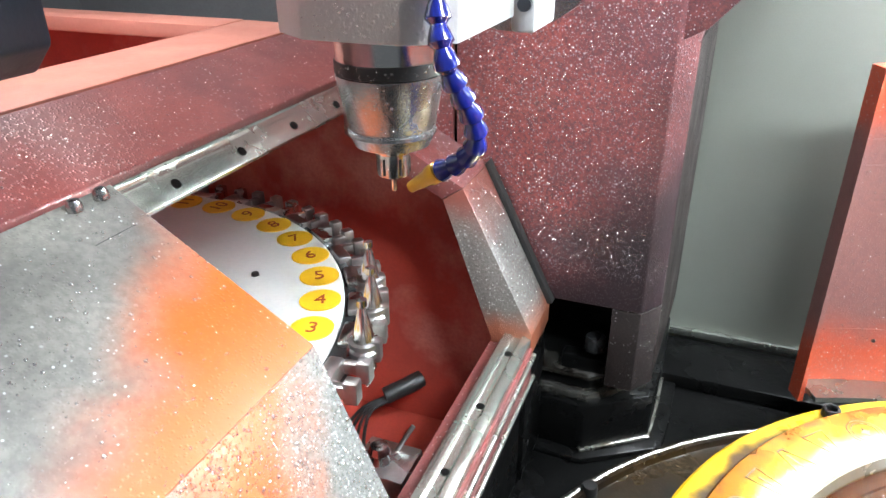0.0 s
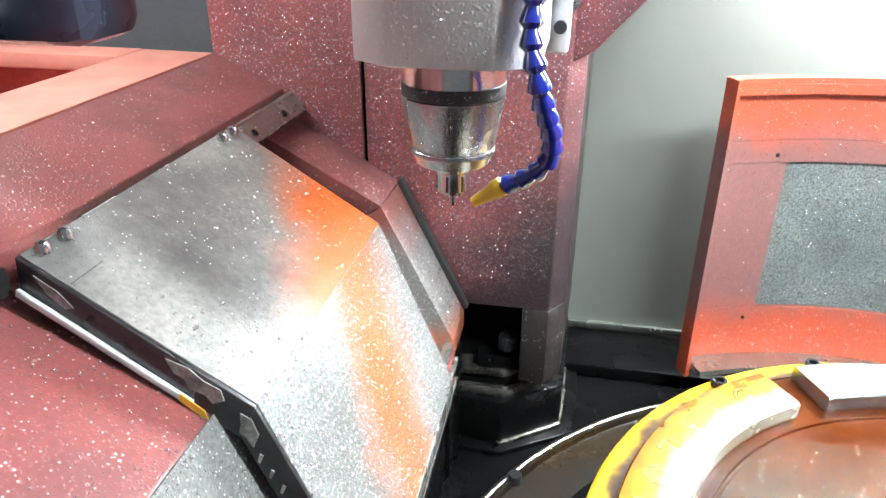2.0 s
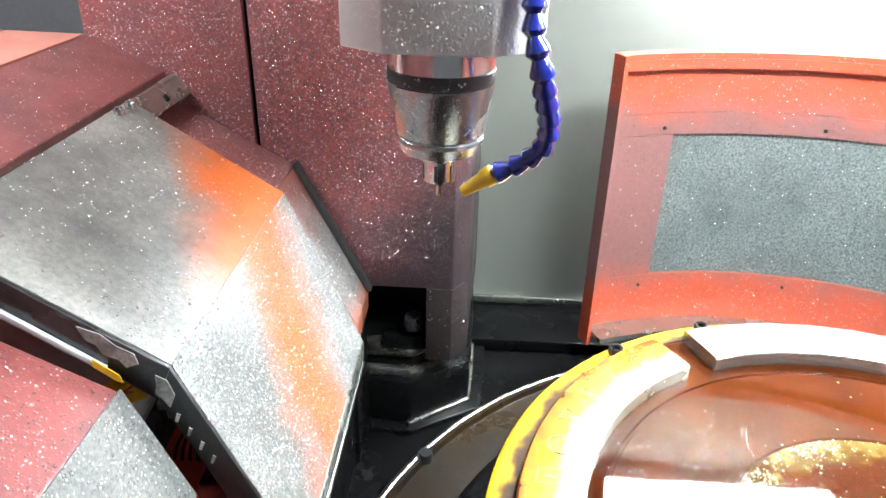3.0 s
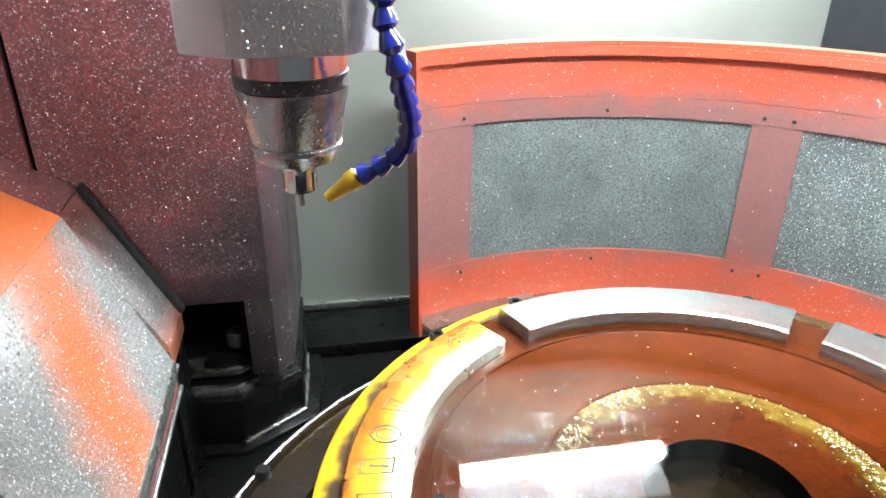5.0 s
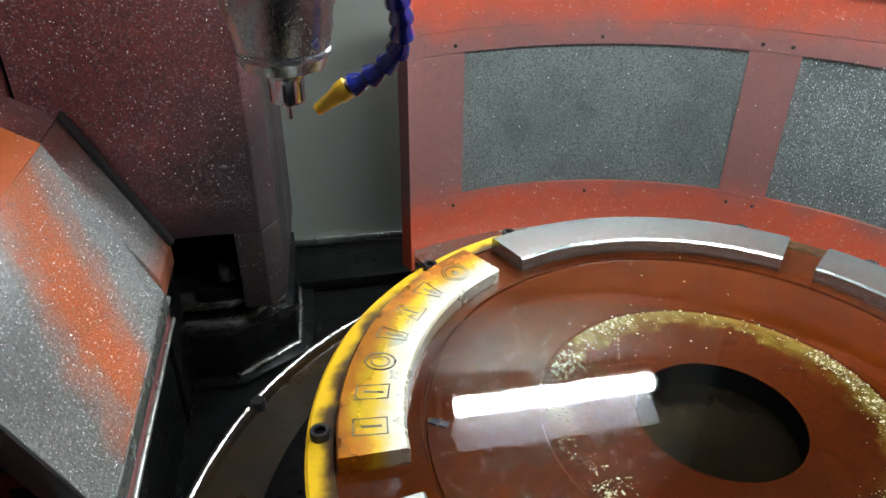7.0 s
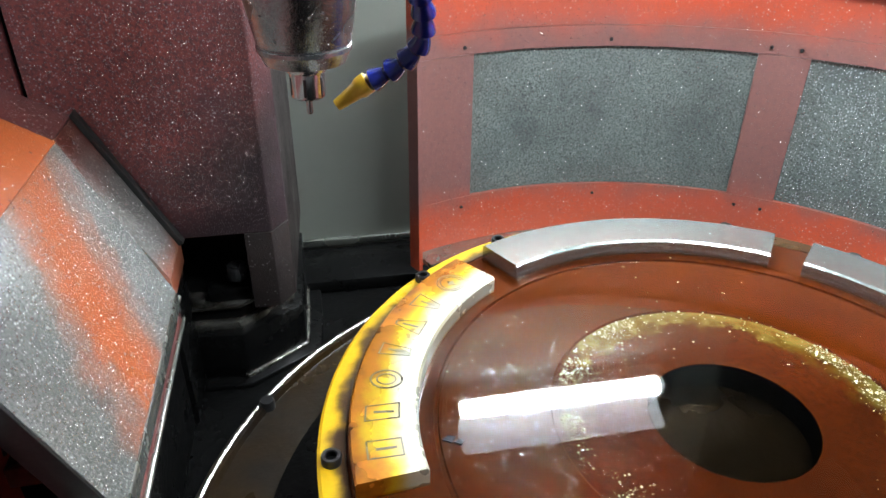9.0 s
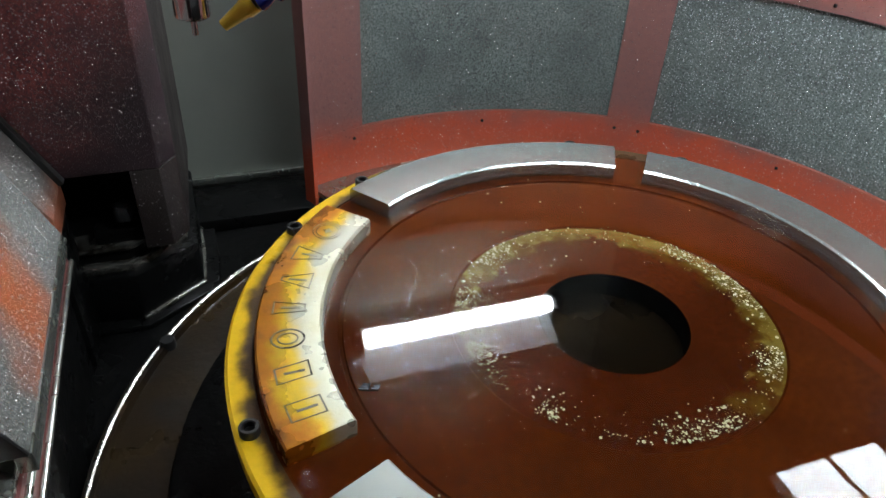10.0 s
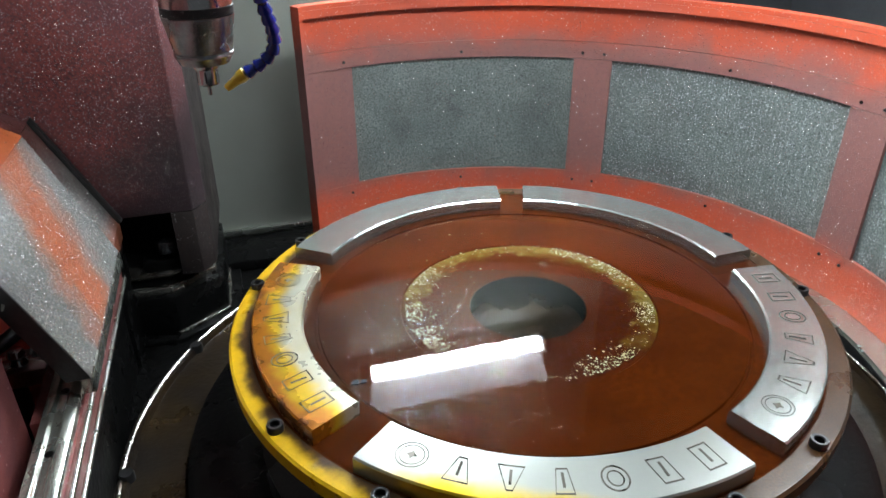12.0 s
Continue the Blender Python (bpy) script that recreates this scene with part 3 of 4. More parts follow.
    for k in range(2):
        part("guide_rod", tube([(-0.878, -0.9, -0.012 - 0.05 * k), (-0.878, 0.499, -0.012 - 0.05 * k)], 0.005, 12), RAIL, t, "bright steel guide rod")
    for name, pts, holes in (("top_rail", ((-1.288, 0.452), (-1.255, 0.482)), 0.07), ("low_rail", ((-0.94, 0.004), (-0.886, 0.024)), 0.1)):
        (x0, z0), (x1, z1) = pts
        y0, y1 = (-0.1, 0.635) if name == "top_rail" else (-0.9, 0.645)
        if name == "top_rail":
            sec = [(-1.262, 0.474), (-1.250, 0.4895), (-1.2385, 0.4895), (-1.2385, 0.484), (-1.2345, 0.4815), (-1.2125, 0.4575), (-1.222, 0.448), (-1.262, 0.452)]
        else:
            sec = [(x0, z0), (x0, z1), (x0 + 0.014, z1), (x0 + 0.018, z1 - 0.006), (x1 - 0.022, z1 - 0.006), (x1 - 0.016, z1 + 0.003), (x1, z1 - 0.004), (x1, z0)]
        rail = part(name, prism(sec, "y", y0, y1, 0.0015), RAIL, t, "bright ground steel guide rail")
        n = 5 if name == "top_rail" else 10
        for i in range(n):
            y = 0.013 + 0.133 * i if name == "top_rail" else y0 + 0.04 + (y1 - y0 - 0.08) * i / (n - 1)
            if name == "top_rail":
                b = tube([(-1.2285, y, 0.4645), (-1.2225, y, 0.4705)], 0.007, 12)
            else:
                b = tube([(x0 + 0.026, y, z1 - 0.012), (x0 + 0.026, y, z1 - 0.0045)], 0.007, 12)
            part("screw_hole", b, BLACK, rail)
    return t


def cover():
    """The sliding cover, in its closed place."""
    t = thing("sliding_cover", "kinked grey steel sliding cover with orange primer showing", "machine cover")
    th = 0.012
    y0, y1 = -0.075, 0.405
    part("upper_plate", prism([TOP, KINK, (KINK[0] - 0.006, KINK[1] - th), (TOP[0], TOP[1] - th)], "y", y0, y1, 0.0015), COVER, t, "stained bare steel plate with orange primer showing")
    part("side_plate", prism([(KINK[0], KINK[1] - 0.0005), FOOT, (FOOT[0] - th, FOOT[1]), (KINK[0] - 0.0055, KINK[1] - th)], "y", y0, y1, 0.0015), SIDE_STAINED, t, "pale wet steel side plate with an orange streak")
    drops_on(t, on_quad((TOP[0], y0, TOP[1]), (KINK[0], y0, KINK[1]), (TOP[0], y1, TOP[1])), 1100, 11, 0.0009)
    drops_on(t, on_quad((KINK[0], y0, KINK[1]), (FOOT[0], y0, FOOT[1]), (KINK[0], y1, KINK[1])), 9000, 12, 0.0009)
    # near rim, turned down
    part("near_rim_upper", prism([(TOP[0], TOP[1] - 0.001), (KINK[0], KINK[1] - 0.001), (KINK[0] - 0.02, KINK[1] - 0.045), (TOP[0] - 0.005, TOP[1] - 0.045)], "y", y0 - 0.006, y0 - 0.0005, 0.001), DARK_STEEL, t, "dark greasy folded rim")
    part("near_rim_side", prism([(KINK[0], KINK[1] - 0.002), (FOOT[0], FOOT[1]), (FOOT[0] - 0.04, FOOT[1]), (KINK[0] - 0.02, KINK[1] - 0.045)], "y", y0 - 0.006, y0 - 0.0005, 0.001), DARK_STEEL, t)
    flakes = (((-1.075, 0.403), (-1.050, 0.394), (-1.036, 0.380), (-1.018, 0.371), (-1.016, 0.358), (-1.030, 0.352), (-1.036, 0.362), (-1.052, 0.368), (-1.058, 0.380), (-1.068, 0.386)),
              ((-1.000, 0.344), (-0.988, 0.338), (-0.982, 0.318), (-0.990, 0.300), (-0.997, 0.312), (-1.004, 0.318), (-1.001, 0.330)),
              ((-1.205, 0.486), (-1.182, 0.470), (-1.168, 0.452), (-1.178, 0.450), (-1.196, 0.468)))
    for f in flakes:
        part("paint_flake", prism(f, "y", y0 - 0.0075, y0 - 0.0062), WORN_RIM, t, "flaked pale paint on the rim")
    for k in range(4):
        x, z = -0.984 + 0.011 * k, 0.292 - 0.020 * k
        part("scratch", prism([(x, z), (x + 0.004, z - 0.002), (x - 0.001, z - 0.013), (x - 0.004, z - 0.012)], "y", y0 - 0.0075, y0 - 0.0062), WORN_RIM, t)
    part("edge_strip", prism([(-1.226, 0.470), (-1.050, 0.354), (-1.053, 0.347), (-1.229, 0.462)], "y", y0 - 0.012, y0 - 0.0065, 0.001), LIGHT_GREY, t, "bright pale edge strip")
    part("tape", prism([(-1.062, 0.366), (-1.036, 0.346), (-1.034, 0.336), (-1.040, 0.338), (-1.064, 0.356)], "y", y0 - 0.0135, y0 - 0.0122), YELLOW, t, "scrap of yellow tape")
    part("end_block", boxed((-1.275, y0 - 0.03, 0.462), (-1.234, y0 - 0.0065, 0.492), 0.003), DARK_STEEL, t)
    part("foot_strip", boxed((FOOT[0] - 0.02, y0, FOOT[1] - 0.035), (FOOT[0] + 0.002, y1, FOOT[1] - 0.001), 0.002), RAIL, t)
    for y in (y0 + 0.02, y0 + 0.055, y1 - 0.06, y1 - 0.025):
        b = lathe([(0, 0.012), (0.006, 0.010), (0.0085, 0.004), (0.0085, -0.002)], 14, (TOP[0] + 0.012, y, TOP[1] - 0.004))
        part("bolt", b, CHROME, t, "small domed bolt")
    for y in (y0 + 0.03, y1 - 0.05):
        part("carriage", boxed((TOP[0] - 0.002, y - 0.03, TOP[1] - 0.06), (TOP[0] + 0.05, y + 0.03, TOP[1] - 0.03), 0.003), DARK_STEEL, t)
    return t


def tool_magazine():
    cx, cy, z, r = -1.60, 0.01, 0.2, 0.518
    t = thing("tool_carousel", "white numbered tool carousel with steel grippers", "tool carousel", at=(cx, cy, z))
    part("number_plate", lathe([(0, 0), (r - 0.004, 0), (r, -0.003), (r, -0.012), (0, -0.012)], 96), WHITE_DISC, t, "white round number plate")
    part("hub_disc", lathe([(0.0, -0.013), (r + 0.02, -0.013), (r + 0.02, -0.06), (0.2, -0.07), (0.2, -0.25), (0, -0.25)], 72), DARK_STEEL, t)
    for i in range(36):
        a = radians(6.5 + 10 * i)
        if not -30 < math.degrees(a) < 130:
            continue
        c, s = math.cos(a), math.sin(a)
        q = Matrix.Rotation(a, 4, "Z")
        lab = part("number_label", lathe([(0, 0.0016), (0.034, 0.0016), (0.034, 0.0)], 24, (0.48 * c, 0.48 * s, 0)), LABEL_YELLOW, t, "round yellow number label")
        digits = bpy.data.curves.new("number", "FONT")
        digits.body, digits.size, digits.align_x, digits.align_y, digits.extrude = str(i + 2), 0.04, "CENTER", "CENTER", 0.0004
        made = new("number", digits)
        me = bpy.data.meshes.new_from_object(made)
        bpy.data.objects.remove(made)
        me.transform(Matrix.Translation((0.48 * c, 0.48 * s, 0.0022)) @ q)
        me.materials.append(LABEL_INK)
        num = new("number", me)
        num.parent = lab
        fork = bmesh.new()
        box(fork, (r + 0.006, -0.03, -0.03), (r + 0.03, 0.03, -0.002), 0.004)
        for sgn in (-1, 1):
            box(fork, (r + 0.028, sgn * 0.027 - 0.007, -0.026), (r + 0.062, sgn * 0.027 + 0.007, -0.006), 0.003)
            box(fork, (r + 0.05, sgn * 0.024 - 0.010, -0.034), (r + 0.072, sgn * 0.024 + 0.011, 0.002), 0.004)
        bmesh.ops.transform(fork, matrix=q, verts=fork.verts)
        part("gripper", fork, STEEL, t, "steel spring gripper")
    for ang in (14.2, 24.2, 33.8):
        a = radians(ang)
        h = thing("tool_holder", "steel taper tool holder standing in a gripper", "tool holder", "holders in the carousel", at=(cx + (r + 0.046) * math.cos(a), cy + (r + 0.046) * math.sin(a), z - 0.004))
        part("taper", lathe([(0, 0.075), (0.008, 0.072), (0.008, 0.062), (0.005, 0.058), (0.0075, 0.05), (0.0165, 0.008), (0.0165, 0.004), (0, 0.004)], 28), CHROME, h)
        part("flange", lathe([(0.0, 0.0035), (0.023, 0.003), (0.023, -0.004), (0.019, -0.008), (0.023, -0.012), (0.023, -0.02), (0, -0.02)], 28), STEEL, h)
        part("collet_nut", lathe([(0, -0.021), (0.016, -0.021), (0.017, -0.045), (0.014, -0.05), (0.003, -0.051), (0.003, -0.08), (0, -0.08)], 24), CHROME, h)
    part("cover_screw", lathe([(0, 0.006), (0.006, 0.005), (0.007, 0.0)], 14, (0.28, 0.25, 0)), DARK_STEEL, t)


def clamp_and_cables():
    t = thing("sensor_bracket", "steel clamp bracket on the chamber floor", "bracket", at=(-1.03, 0.16, -0.06))
    part("post", boxed((-0.05, -0.02, -0.262), (-0.02, 0.02, -0.02), 0.003), DARK_STEEL, t)
    part("base", boxed((-0.055, -0.035, -0.019), (0.04, 0.05, 0.02), 0.004), STEEL, t)
    part("knob", lathe([(0, 0.055), (0.014, 0.052), (0.018, 0.04), (0.012, 0.03), (0.018, 0.0205)], 18, (-0.015, 0.0, 0)), CHROME, t)
    part("pin", tube([(0.0, 0.03, 0.018), (0.02, 0.06, 0.055)], 0.004), STEEL, t)
    c = thing("cable_bundle", "bundle of black cables in a ribbed sleeve", "cable", at=(-1.192, 0.560, -0.217))
    part("sleeve", tube([(0.03, 0.038, 0.006), (0.012, 0.01, 0.002), (-0.03, -0.03, -0.012)], 0.02, 14), RUBBER, c)
    for k in range(4):
        part("cable", tube(spline([(-0.025 + 0.006 * k, -0.028, -0.012), (-0.07 + 0.008 * k, -0.07, -0.03), (-0.1 + 0.016 * k, -0.10, -0.08), (-0.11 + 0.02 * k, -0.11, -0.16)], 6), 0.004, 8), RUBBER, c)


def hung_unit():
    t = thing("control_unit", "black and pale grey control unit on a wall arm", "control unit", at=(-1.233, -0.102, 0.625))
    part("lower_case", prism([(-0.30, 0.0), (-0.03, 0.0), (0.0, 0.03), (0.0, 0.08), (-0.30, 0.08)], "y", -0.3, 0.0, 0.006), BLACK_PLASTIC, t, "black lower case")
    part("upper_case", boxed((-0.30, -0.29, 0.082), (-0.008, -0.008, 0.6), 0.006), LIGHT_GREY, t, "pale grey upper case")
    part("wall_arm", boxed((-1.38, -0.22, 0.35), (-0.301, -0.08, 0.48), 0.006), DARK_STEEL, t)
    part("motor_body", boxed((-0.2, 0.002, 0.075), (0.099, 0.11, 0.5), 0.022), BLUE_BLACK, t, "rounded blue-black motor body")


# ---- spindle head ----
def spindle_head():
    """Built about its own axis, with the tool's tip at the origin."""
    t = thing("spindle_head", "grey milling head with polished spindle nose and cutter", "milling head")
    part("cutter", lathe([(0, 0), (0.0022, 0), (0.0028, 0.0018), (0.0028, 0.0158), (0, 0.0158)], 14), CHROME, t)
    nut = part("collet_nut", lathe([(0, 0.0155), (0.0125, 0.0155), (0.0155, 0.0175), (0.0158, 0.0188), (0.0158, 0.0393), (0.0178, 0.0402), (0.0184, 0.0415), (0.0184, 0.048), (0, 0.048)], 40), CHROME, t, "polished collet nut")
    for k in range(6):
        a = radians(60 * k + 20)
        part("spanner_groove", tube([(0.0148 * math.cos(a), 0.0148 * math.sin(a), 0.0201), (0.0148 * math.cos(a), 0.0148 * math.sin(a), 0.0362)], 0.0018, 8), DARK_STEEL, nut)
    nose = part("spindle_nose", lathe([(0, 0.049), (0.036, 0.049), (0.0400, 0.0579), (0.0418, 0.0603), (0.0418, 0.064), (0.0405, 0.065), (0.0405, 0.0659), (0.0412, 0.0666), (0.0497, 0.1125), (0.0502, 0.1142), (0.0502, 0.1163), (0.0490, 0.1168), (0, 0.1168)], 64), NOSE, t, "polished steel nose")
    part("seal_band", lathe([(0.0, 0.117), (0.0494, 0.117), (0.0505, 0.1179), (0.0505, 0.1284), (0.0494, 0.1294), (0, 0.1294)], 64), RUBBER, nose, "dark seal band")
    part("neck", lathe([(0, 0.1296), (0.0495, 0.1296), (0.0495, 0.1525), (0, 0.1525)], 64), CHROME, t)
    w, fr, d0, d1 = 0.084, 0.045, -0.072, 0.11
    part("head_casting", prism([(-fr, d0), (fr, d0), (w, d0 + 0.026), (w, d1), (-w, d1), (-w, d0 + 0.026)], "z", 0.153, 0.85, 0.002), CASTING, t, "machined grey head casting")
    part("slide_block", boxed((-0.06, 0.112, 0.15), (0.078, 0.379, 0.396), 0.005), DARK_STEEL, t)
    # round motor flange behind, with turned grooves
    bm = lathe([(0.0, 0.0), (0.050, 0.0), (0.052, 0.006), (0.062, 0.006), (0.064, 0.0), (0.078, 0.0), (0.080, 0.008), (0.090, 0.008), (0.092, 0.001), (0.106, 0.001), (0.108, 0.009), (0.117, 0.009), (0.119, 0.003), (0.128, 0.006), (0.128, 0.07), (0.0, 0.07)], 64)
    bmesh.ops.transform(bm, matrix=pose(0.0, 0.45, 0.222, 90, 0, 0), verts=bm.verts)
    part("bearing_housing", bm, NOSE, t, "round grooved steel bearing housing")
    part("ram", boxed((-0.07, 0.112, 0.40), (0.07, 0.77, 0.85), 0.005), CASTING, t, "grey ram on the column")
    side = part("side_plate", boxed((0.079, 0.115, 0.137), (0.104, 0.20, 0.5), 0.004), LIGHT_GREY, t, "pale grey side plate")
    for h in (0.165, 0.205, 0.245):
        part("plate_screw", tube([(0.094, 0.108, h), (0.094, 0.1155, h)], 0.007, 14), BLACK_PLASTIC, side, "black socket screw")
    drops_on(t, on_quad((-0.045, -0.0722, 0.155), (0.045, -0.0722, 0.155), (-0.045, -0.0722, 0.33)), 220, 21, 0.0007)
    drops_on(t, lambda u, v: ((0.0505 * math.cos(6.283 * u), 0.0505 * math.sin(6.283 * u), 0.1179 + 0.011 * v), (math.cos(6.283 * u), math.sin(6.283 * u), 0)), 160, 22, 0.0006)
    drops_on(t, lambda u, v: (((0.0414 + 0.0085 * v) * math.cos(6.283 * u), (0.0414 + 0.0085 * v) * math.sin(6.283 * u), 0.0666 + 0.0458 * v), (math.cos(6.283 * u), math.sin(6.283 * u), -0.16)), 150, 23, 0.0006)
    # jointed coolant hose
    line = spline([(0.078, -0.060, 0.42), (0.078, -0.066, 0.25), (0.076, -0.072, 0.185), (0.085, -0.079, 0.147), (0.091, -0.067, 0.122), (0.098, -0.050, 0.094), (0.096, -0.037, 0.068), (0.078, -0.026, 0.047), (0.049, -0.0165, 0.0295)], 10)
    part("hose_clip", boxed((0.079, -0.07, 0.41), (0.092, -0.03, 0.43), 0.002), DARK_STEEL, t)
    hose = bpy.data.objects.new("coolant_hose", None)
    scene.collection.objects.link(hose)
    hose.parent = t
    hose["label"] = "jointed blue plastic coolant hose"
    # each joint: a bulb and a waist
    length = [0.0]
    for p, q in zip(line, line[1:]):
        length.append(length[-1] + (q - p).length)
    s = 0.0
    while s < length[-1] - 0.008:
        seg = []
        for u in (0.0, 0.005, 0.0105, 0.013, 0.0155, 0.0182):
            v = min(s + u, length[-1])
            k = max(i for i in range(len(length)) if length[i] <= v + 1e-9)
            k = min(k, len(line) - 2)
            seg.append(line[k].lerp(line[k + 1], (v - length[k]) / max(length[k + 1] - length[k], 1e-6)))
        part("hose_joint", tube(seg, [0.0066, 0.0086, 0.0104, 0.0108, 0.0084, 0.0062], 14), BLUE, hose)
        s += 0.0178
    part("nozzle", tube([(0.053, -0.017, 0.032), (0.0455, -0.016, 0.0265), (0.043, -0.0158, 0.0248), (0.024, -0.015, 0.0115)], [0.0098, 0.0098, 0.008, 0.0052], 18), YELLOW, hose, "yellow plastic nozzle")
    return t


# ---- mould plate on the rotary table ----
STUDS = (126.8, 106.5, 56.3, 32.0, -17.5, -43.0, -91.5, -112.0, -163.5, 173.5)
SEGMENTS = ((120.0, 180.6), (46.8, 112.5), (-27.5, 39.4), (-98.1, -35.2), (-170.2, -105.8))


# plain outlines, outward by sideways: two wedges, a post, an oval, a leaning bar and a block
MARKS = (((-0.026, -0.007), (-0.026, 0.007), (0.026, 0.021), (0.026, -0.021)),
         ((-0.026, -0.021), (-0.026, 0.021), (0.026, 0.005), (0.026, -0.005)),
         ((-0.026, -0.009), (-0.026, 0.009), (0.026, 0.015), (0.026, -0.015)),
         tuple((0.026 * math.cos(k * math.pi / 14), 0.022 * math.sin(k * math.pi / 14)) for k in range(28)),
         ((-0.026, -0.019), (-0.026, 0.013), (0.026, 0.019), (0.026, -0.013)),
         ((-0.026, -0.017), (-0.026, 0.017), (0.026, 0.017), (0.026, -0.017)))


def outline(points, width, z0, z1):
    """A closed raised line along a polygon."""
    bm = bmesh.new()
    mid = sum((Vector(p) for p in points), Vector((0, 0))) / len(points)
    rows = []
    for p in points:
        d = Vector(p) - mid
        q = mid + d * (1 - 1.3 * width / d.length)
        rows.append([bm.verts.new((*w, z)) for w, z in ((p, z0), (p, z1), (q, z1), (q, z0))])
    for a, b in zip(rows, rows[1:] + rows[:1]):
        for k in range(4):
            bm.faces.new((a[k], a[(k + 1) % 4], b[(k + 1) % 4], b[k]))
    return bm


def turned(bm, degrees):
    bmesh.ops.transform(bm, matrix=Matrix.Rotation(radians(degrees), 4, "Z"), verts=bm.verts)
    return bm


def mould_plate():
    t = thing("mould_plate", "round mould plate flooded with amber coolant", "mould")
    r = 0.632
    part("plate", lathe([(0.127, -0.05), (0.127, -0.006), (0.276, -0.006), (0.279, -0.003), (0.452, -0.003), (0.454, -0.007), (0.459, -0.007), (0.461, -0.003), (0.59, -0.003), (0.59, -0.05), (0.127, -0.05)], 160), PLATE, t, "brown oil-stained plate face")
    part("rim", lathe([(0.5905, -0.05), (0.5905, 0.0), (0.627, 0.0), (r, -0.004), (r, -0.03), (0.61, -0.04), (0.61, -0.05), (0.5905, -0.05)], 160), RIM_OIL, t, "yellow oily outer rim")
    part("bore_liner", lathe([(0.126, -0.007), (0.126, -0.3), (0, -0.3)], 96), BORE_SHADE, t, "centre bore with its shade painted black")
    part("coolant_pool", lathe([(0, 0.002), (0.588, 0.002)], 128), COOLANT, t, "still amber coolant skin")
    for k, (a0, a1) in enumerate(SEGMENTS):
        sec = [(0.483, -0.0025), (0.585, -0.0025), (0.585, 0.027), (0.582, 0.030), (0.487, 0.030), (0.483, 0.026)]
        seg = part("mould_segment", arc(sec, a0, a1, 40), (SEGMENT_OIL, SEGMENT, SEGMENT, SEGMENT, SEGMENT_EDGE)[k], t,
                   "amber-oiled lettered mould segment" if k == 0 else "milled steel mould segment with engraved marks")
        if k in (1, 2):
            continue
        # engraved marks: a double ring with a worn patch, and six plain outlined shapes
        am = a0 + 8.0
        for rr in (0.027, 0.021):
            bm = lathe([(rr - 0.0014, 0.0302), (rr - 0.0014, 0.0308), (rr, 0.0308), (rr, 0.0302)], 40, (0.534 * math.cos(radians(am)), 0.534 * math.sin(radians(am)), 0))
            part("ring_mark", bm, ENGRAVED, seg)
        patch = [(0.534 + 0.010 * math.cos(q) * f, 0.009 * math.sin(q) * f) for q, f in ((0, 1.0), (0.9, 0.5), (1.6, 1.1), (2.4, 0.5), (3.2, 1.0), (4.0, 0.6), (4.8, 1.1), (5.6, 0.5))]
        part("worn_mark", turned(prism(patch, "z", 0.0302, 0.0306), am), ENGRAVED, seg)
        step = (a1 - 5.5 - (am + 8.5)) / 5
        for i, shape in enumerate(MARKS):
            part("engraved_mark", turned(outline([(0.536 + u, v) for u, v in shape], 0.0022, 0.0302, 0.0308), am + 8.5 + step * i), ENGRAVED, seg)
            if i == 3:
                part("engraved_mark", turned(outline([(0.536 + u * 0.62, v * 0.6) for u, v in shape], 0.0018, 0.0302, 0.0308), am + 8.5 + step * i), ENGRAVED, seg)
            else:
                bar = boxed((0.536 - 0.017, -0.0022, 0.0302), (0.536 + 0.013, 0.0022, 0.0305), 0)
                part("bar_mark", turned(bar, am + 8.5 + step * i), ENGRAVED, seg)
    for a in STUDS:
        c = (0.611 * math.cos(radians(a)), 0.611 * math.sin(radians(a)), 0)
        part("stud", lathe([(0.0085, 0.012), (0.0095, 0.0145), (0.0135, 0.0145), (0.0148, 0.012), (0.0148, 0.0005)], 24, c), DARK_STEEL, t, "dark hollow stud")
        part("stud_bore", lathe([(0, 0.004), (0.0084, 0.004), (0.0084, 0.012)], 20, c), BLACK, t)
    # foam and bubbles on the coolant
    part("step_floor", lathe([(0.1275, -0.0058), (0.2755, -0.0058)], 160), DEPOSIT, t, "brown step floor with patchy olive-yellow deposit")
    # bubbles and a smear of black grease on the skin
    for x, y, w in ((0.160, 0.079, 0.011), (-0.064, 0.163, 0.008), (-0.167, 0.156, 0.009)):
        part("bubble", lathe([(0, w * 0.42), (w * 0.45, w * 0.36), (w * 0.8, w * 0.18), (w, 0.0)], 20, (x, y, 0.0021)), DROP_SKIN, t, "clear bubble")
    for x, y, w in ((-0.434, 0.065, 0.010), (-0.421, 0.056, 0.008)):
        lump = [(x + w * f * math.cos(q), y + w * f * math.sin(q)) for q, f in ((0.2, 1.0), (0.9, 0.55), (1.7, 0.8), (2.4, 0.6), (3.1, 1.3), (3.9, 0.7), (4.6, 0.9), (5.5, 0.6))]
        part("grease_smear", prism(lump, "z", 0.0021, 0.0034), BLACK, t, "black grease smear")
    rng = random.Random(4)
    bm = bmesh.new()
    for i in range(3600):
        a = rng.uniform(0, 360)
        if i < 3500:
            rr = 0.268 - abs(rng.gauss(0, 0.022))
            if noise.noise(Vector((math.cos(radians(a)) * 2.2, math.sin(radians(a)) * 2.2, 0))) < 0.0 and rng.random() < 0.85:
                continue
        else:
            a, rr = rng.gauss(110, 40), rng.uniform(0.14, 0.47)
        q = min(rng.expovariate(1 / 0.0006) + 0.0005, 0.0035)
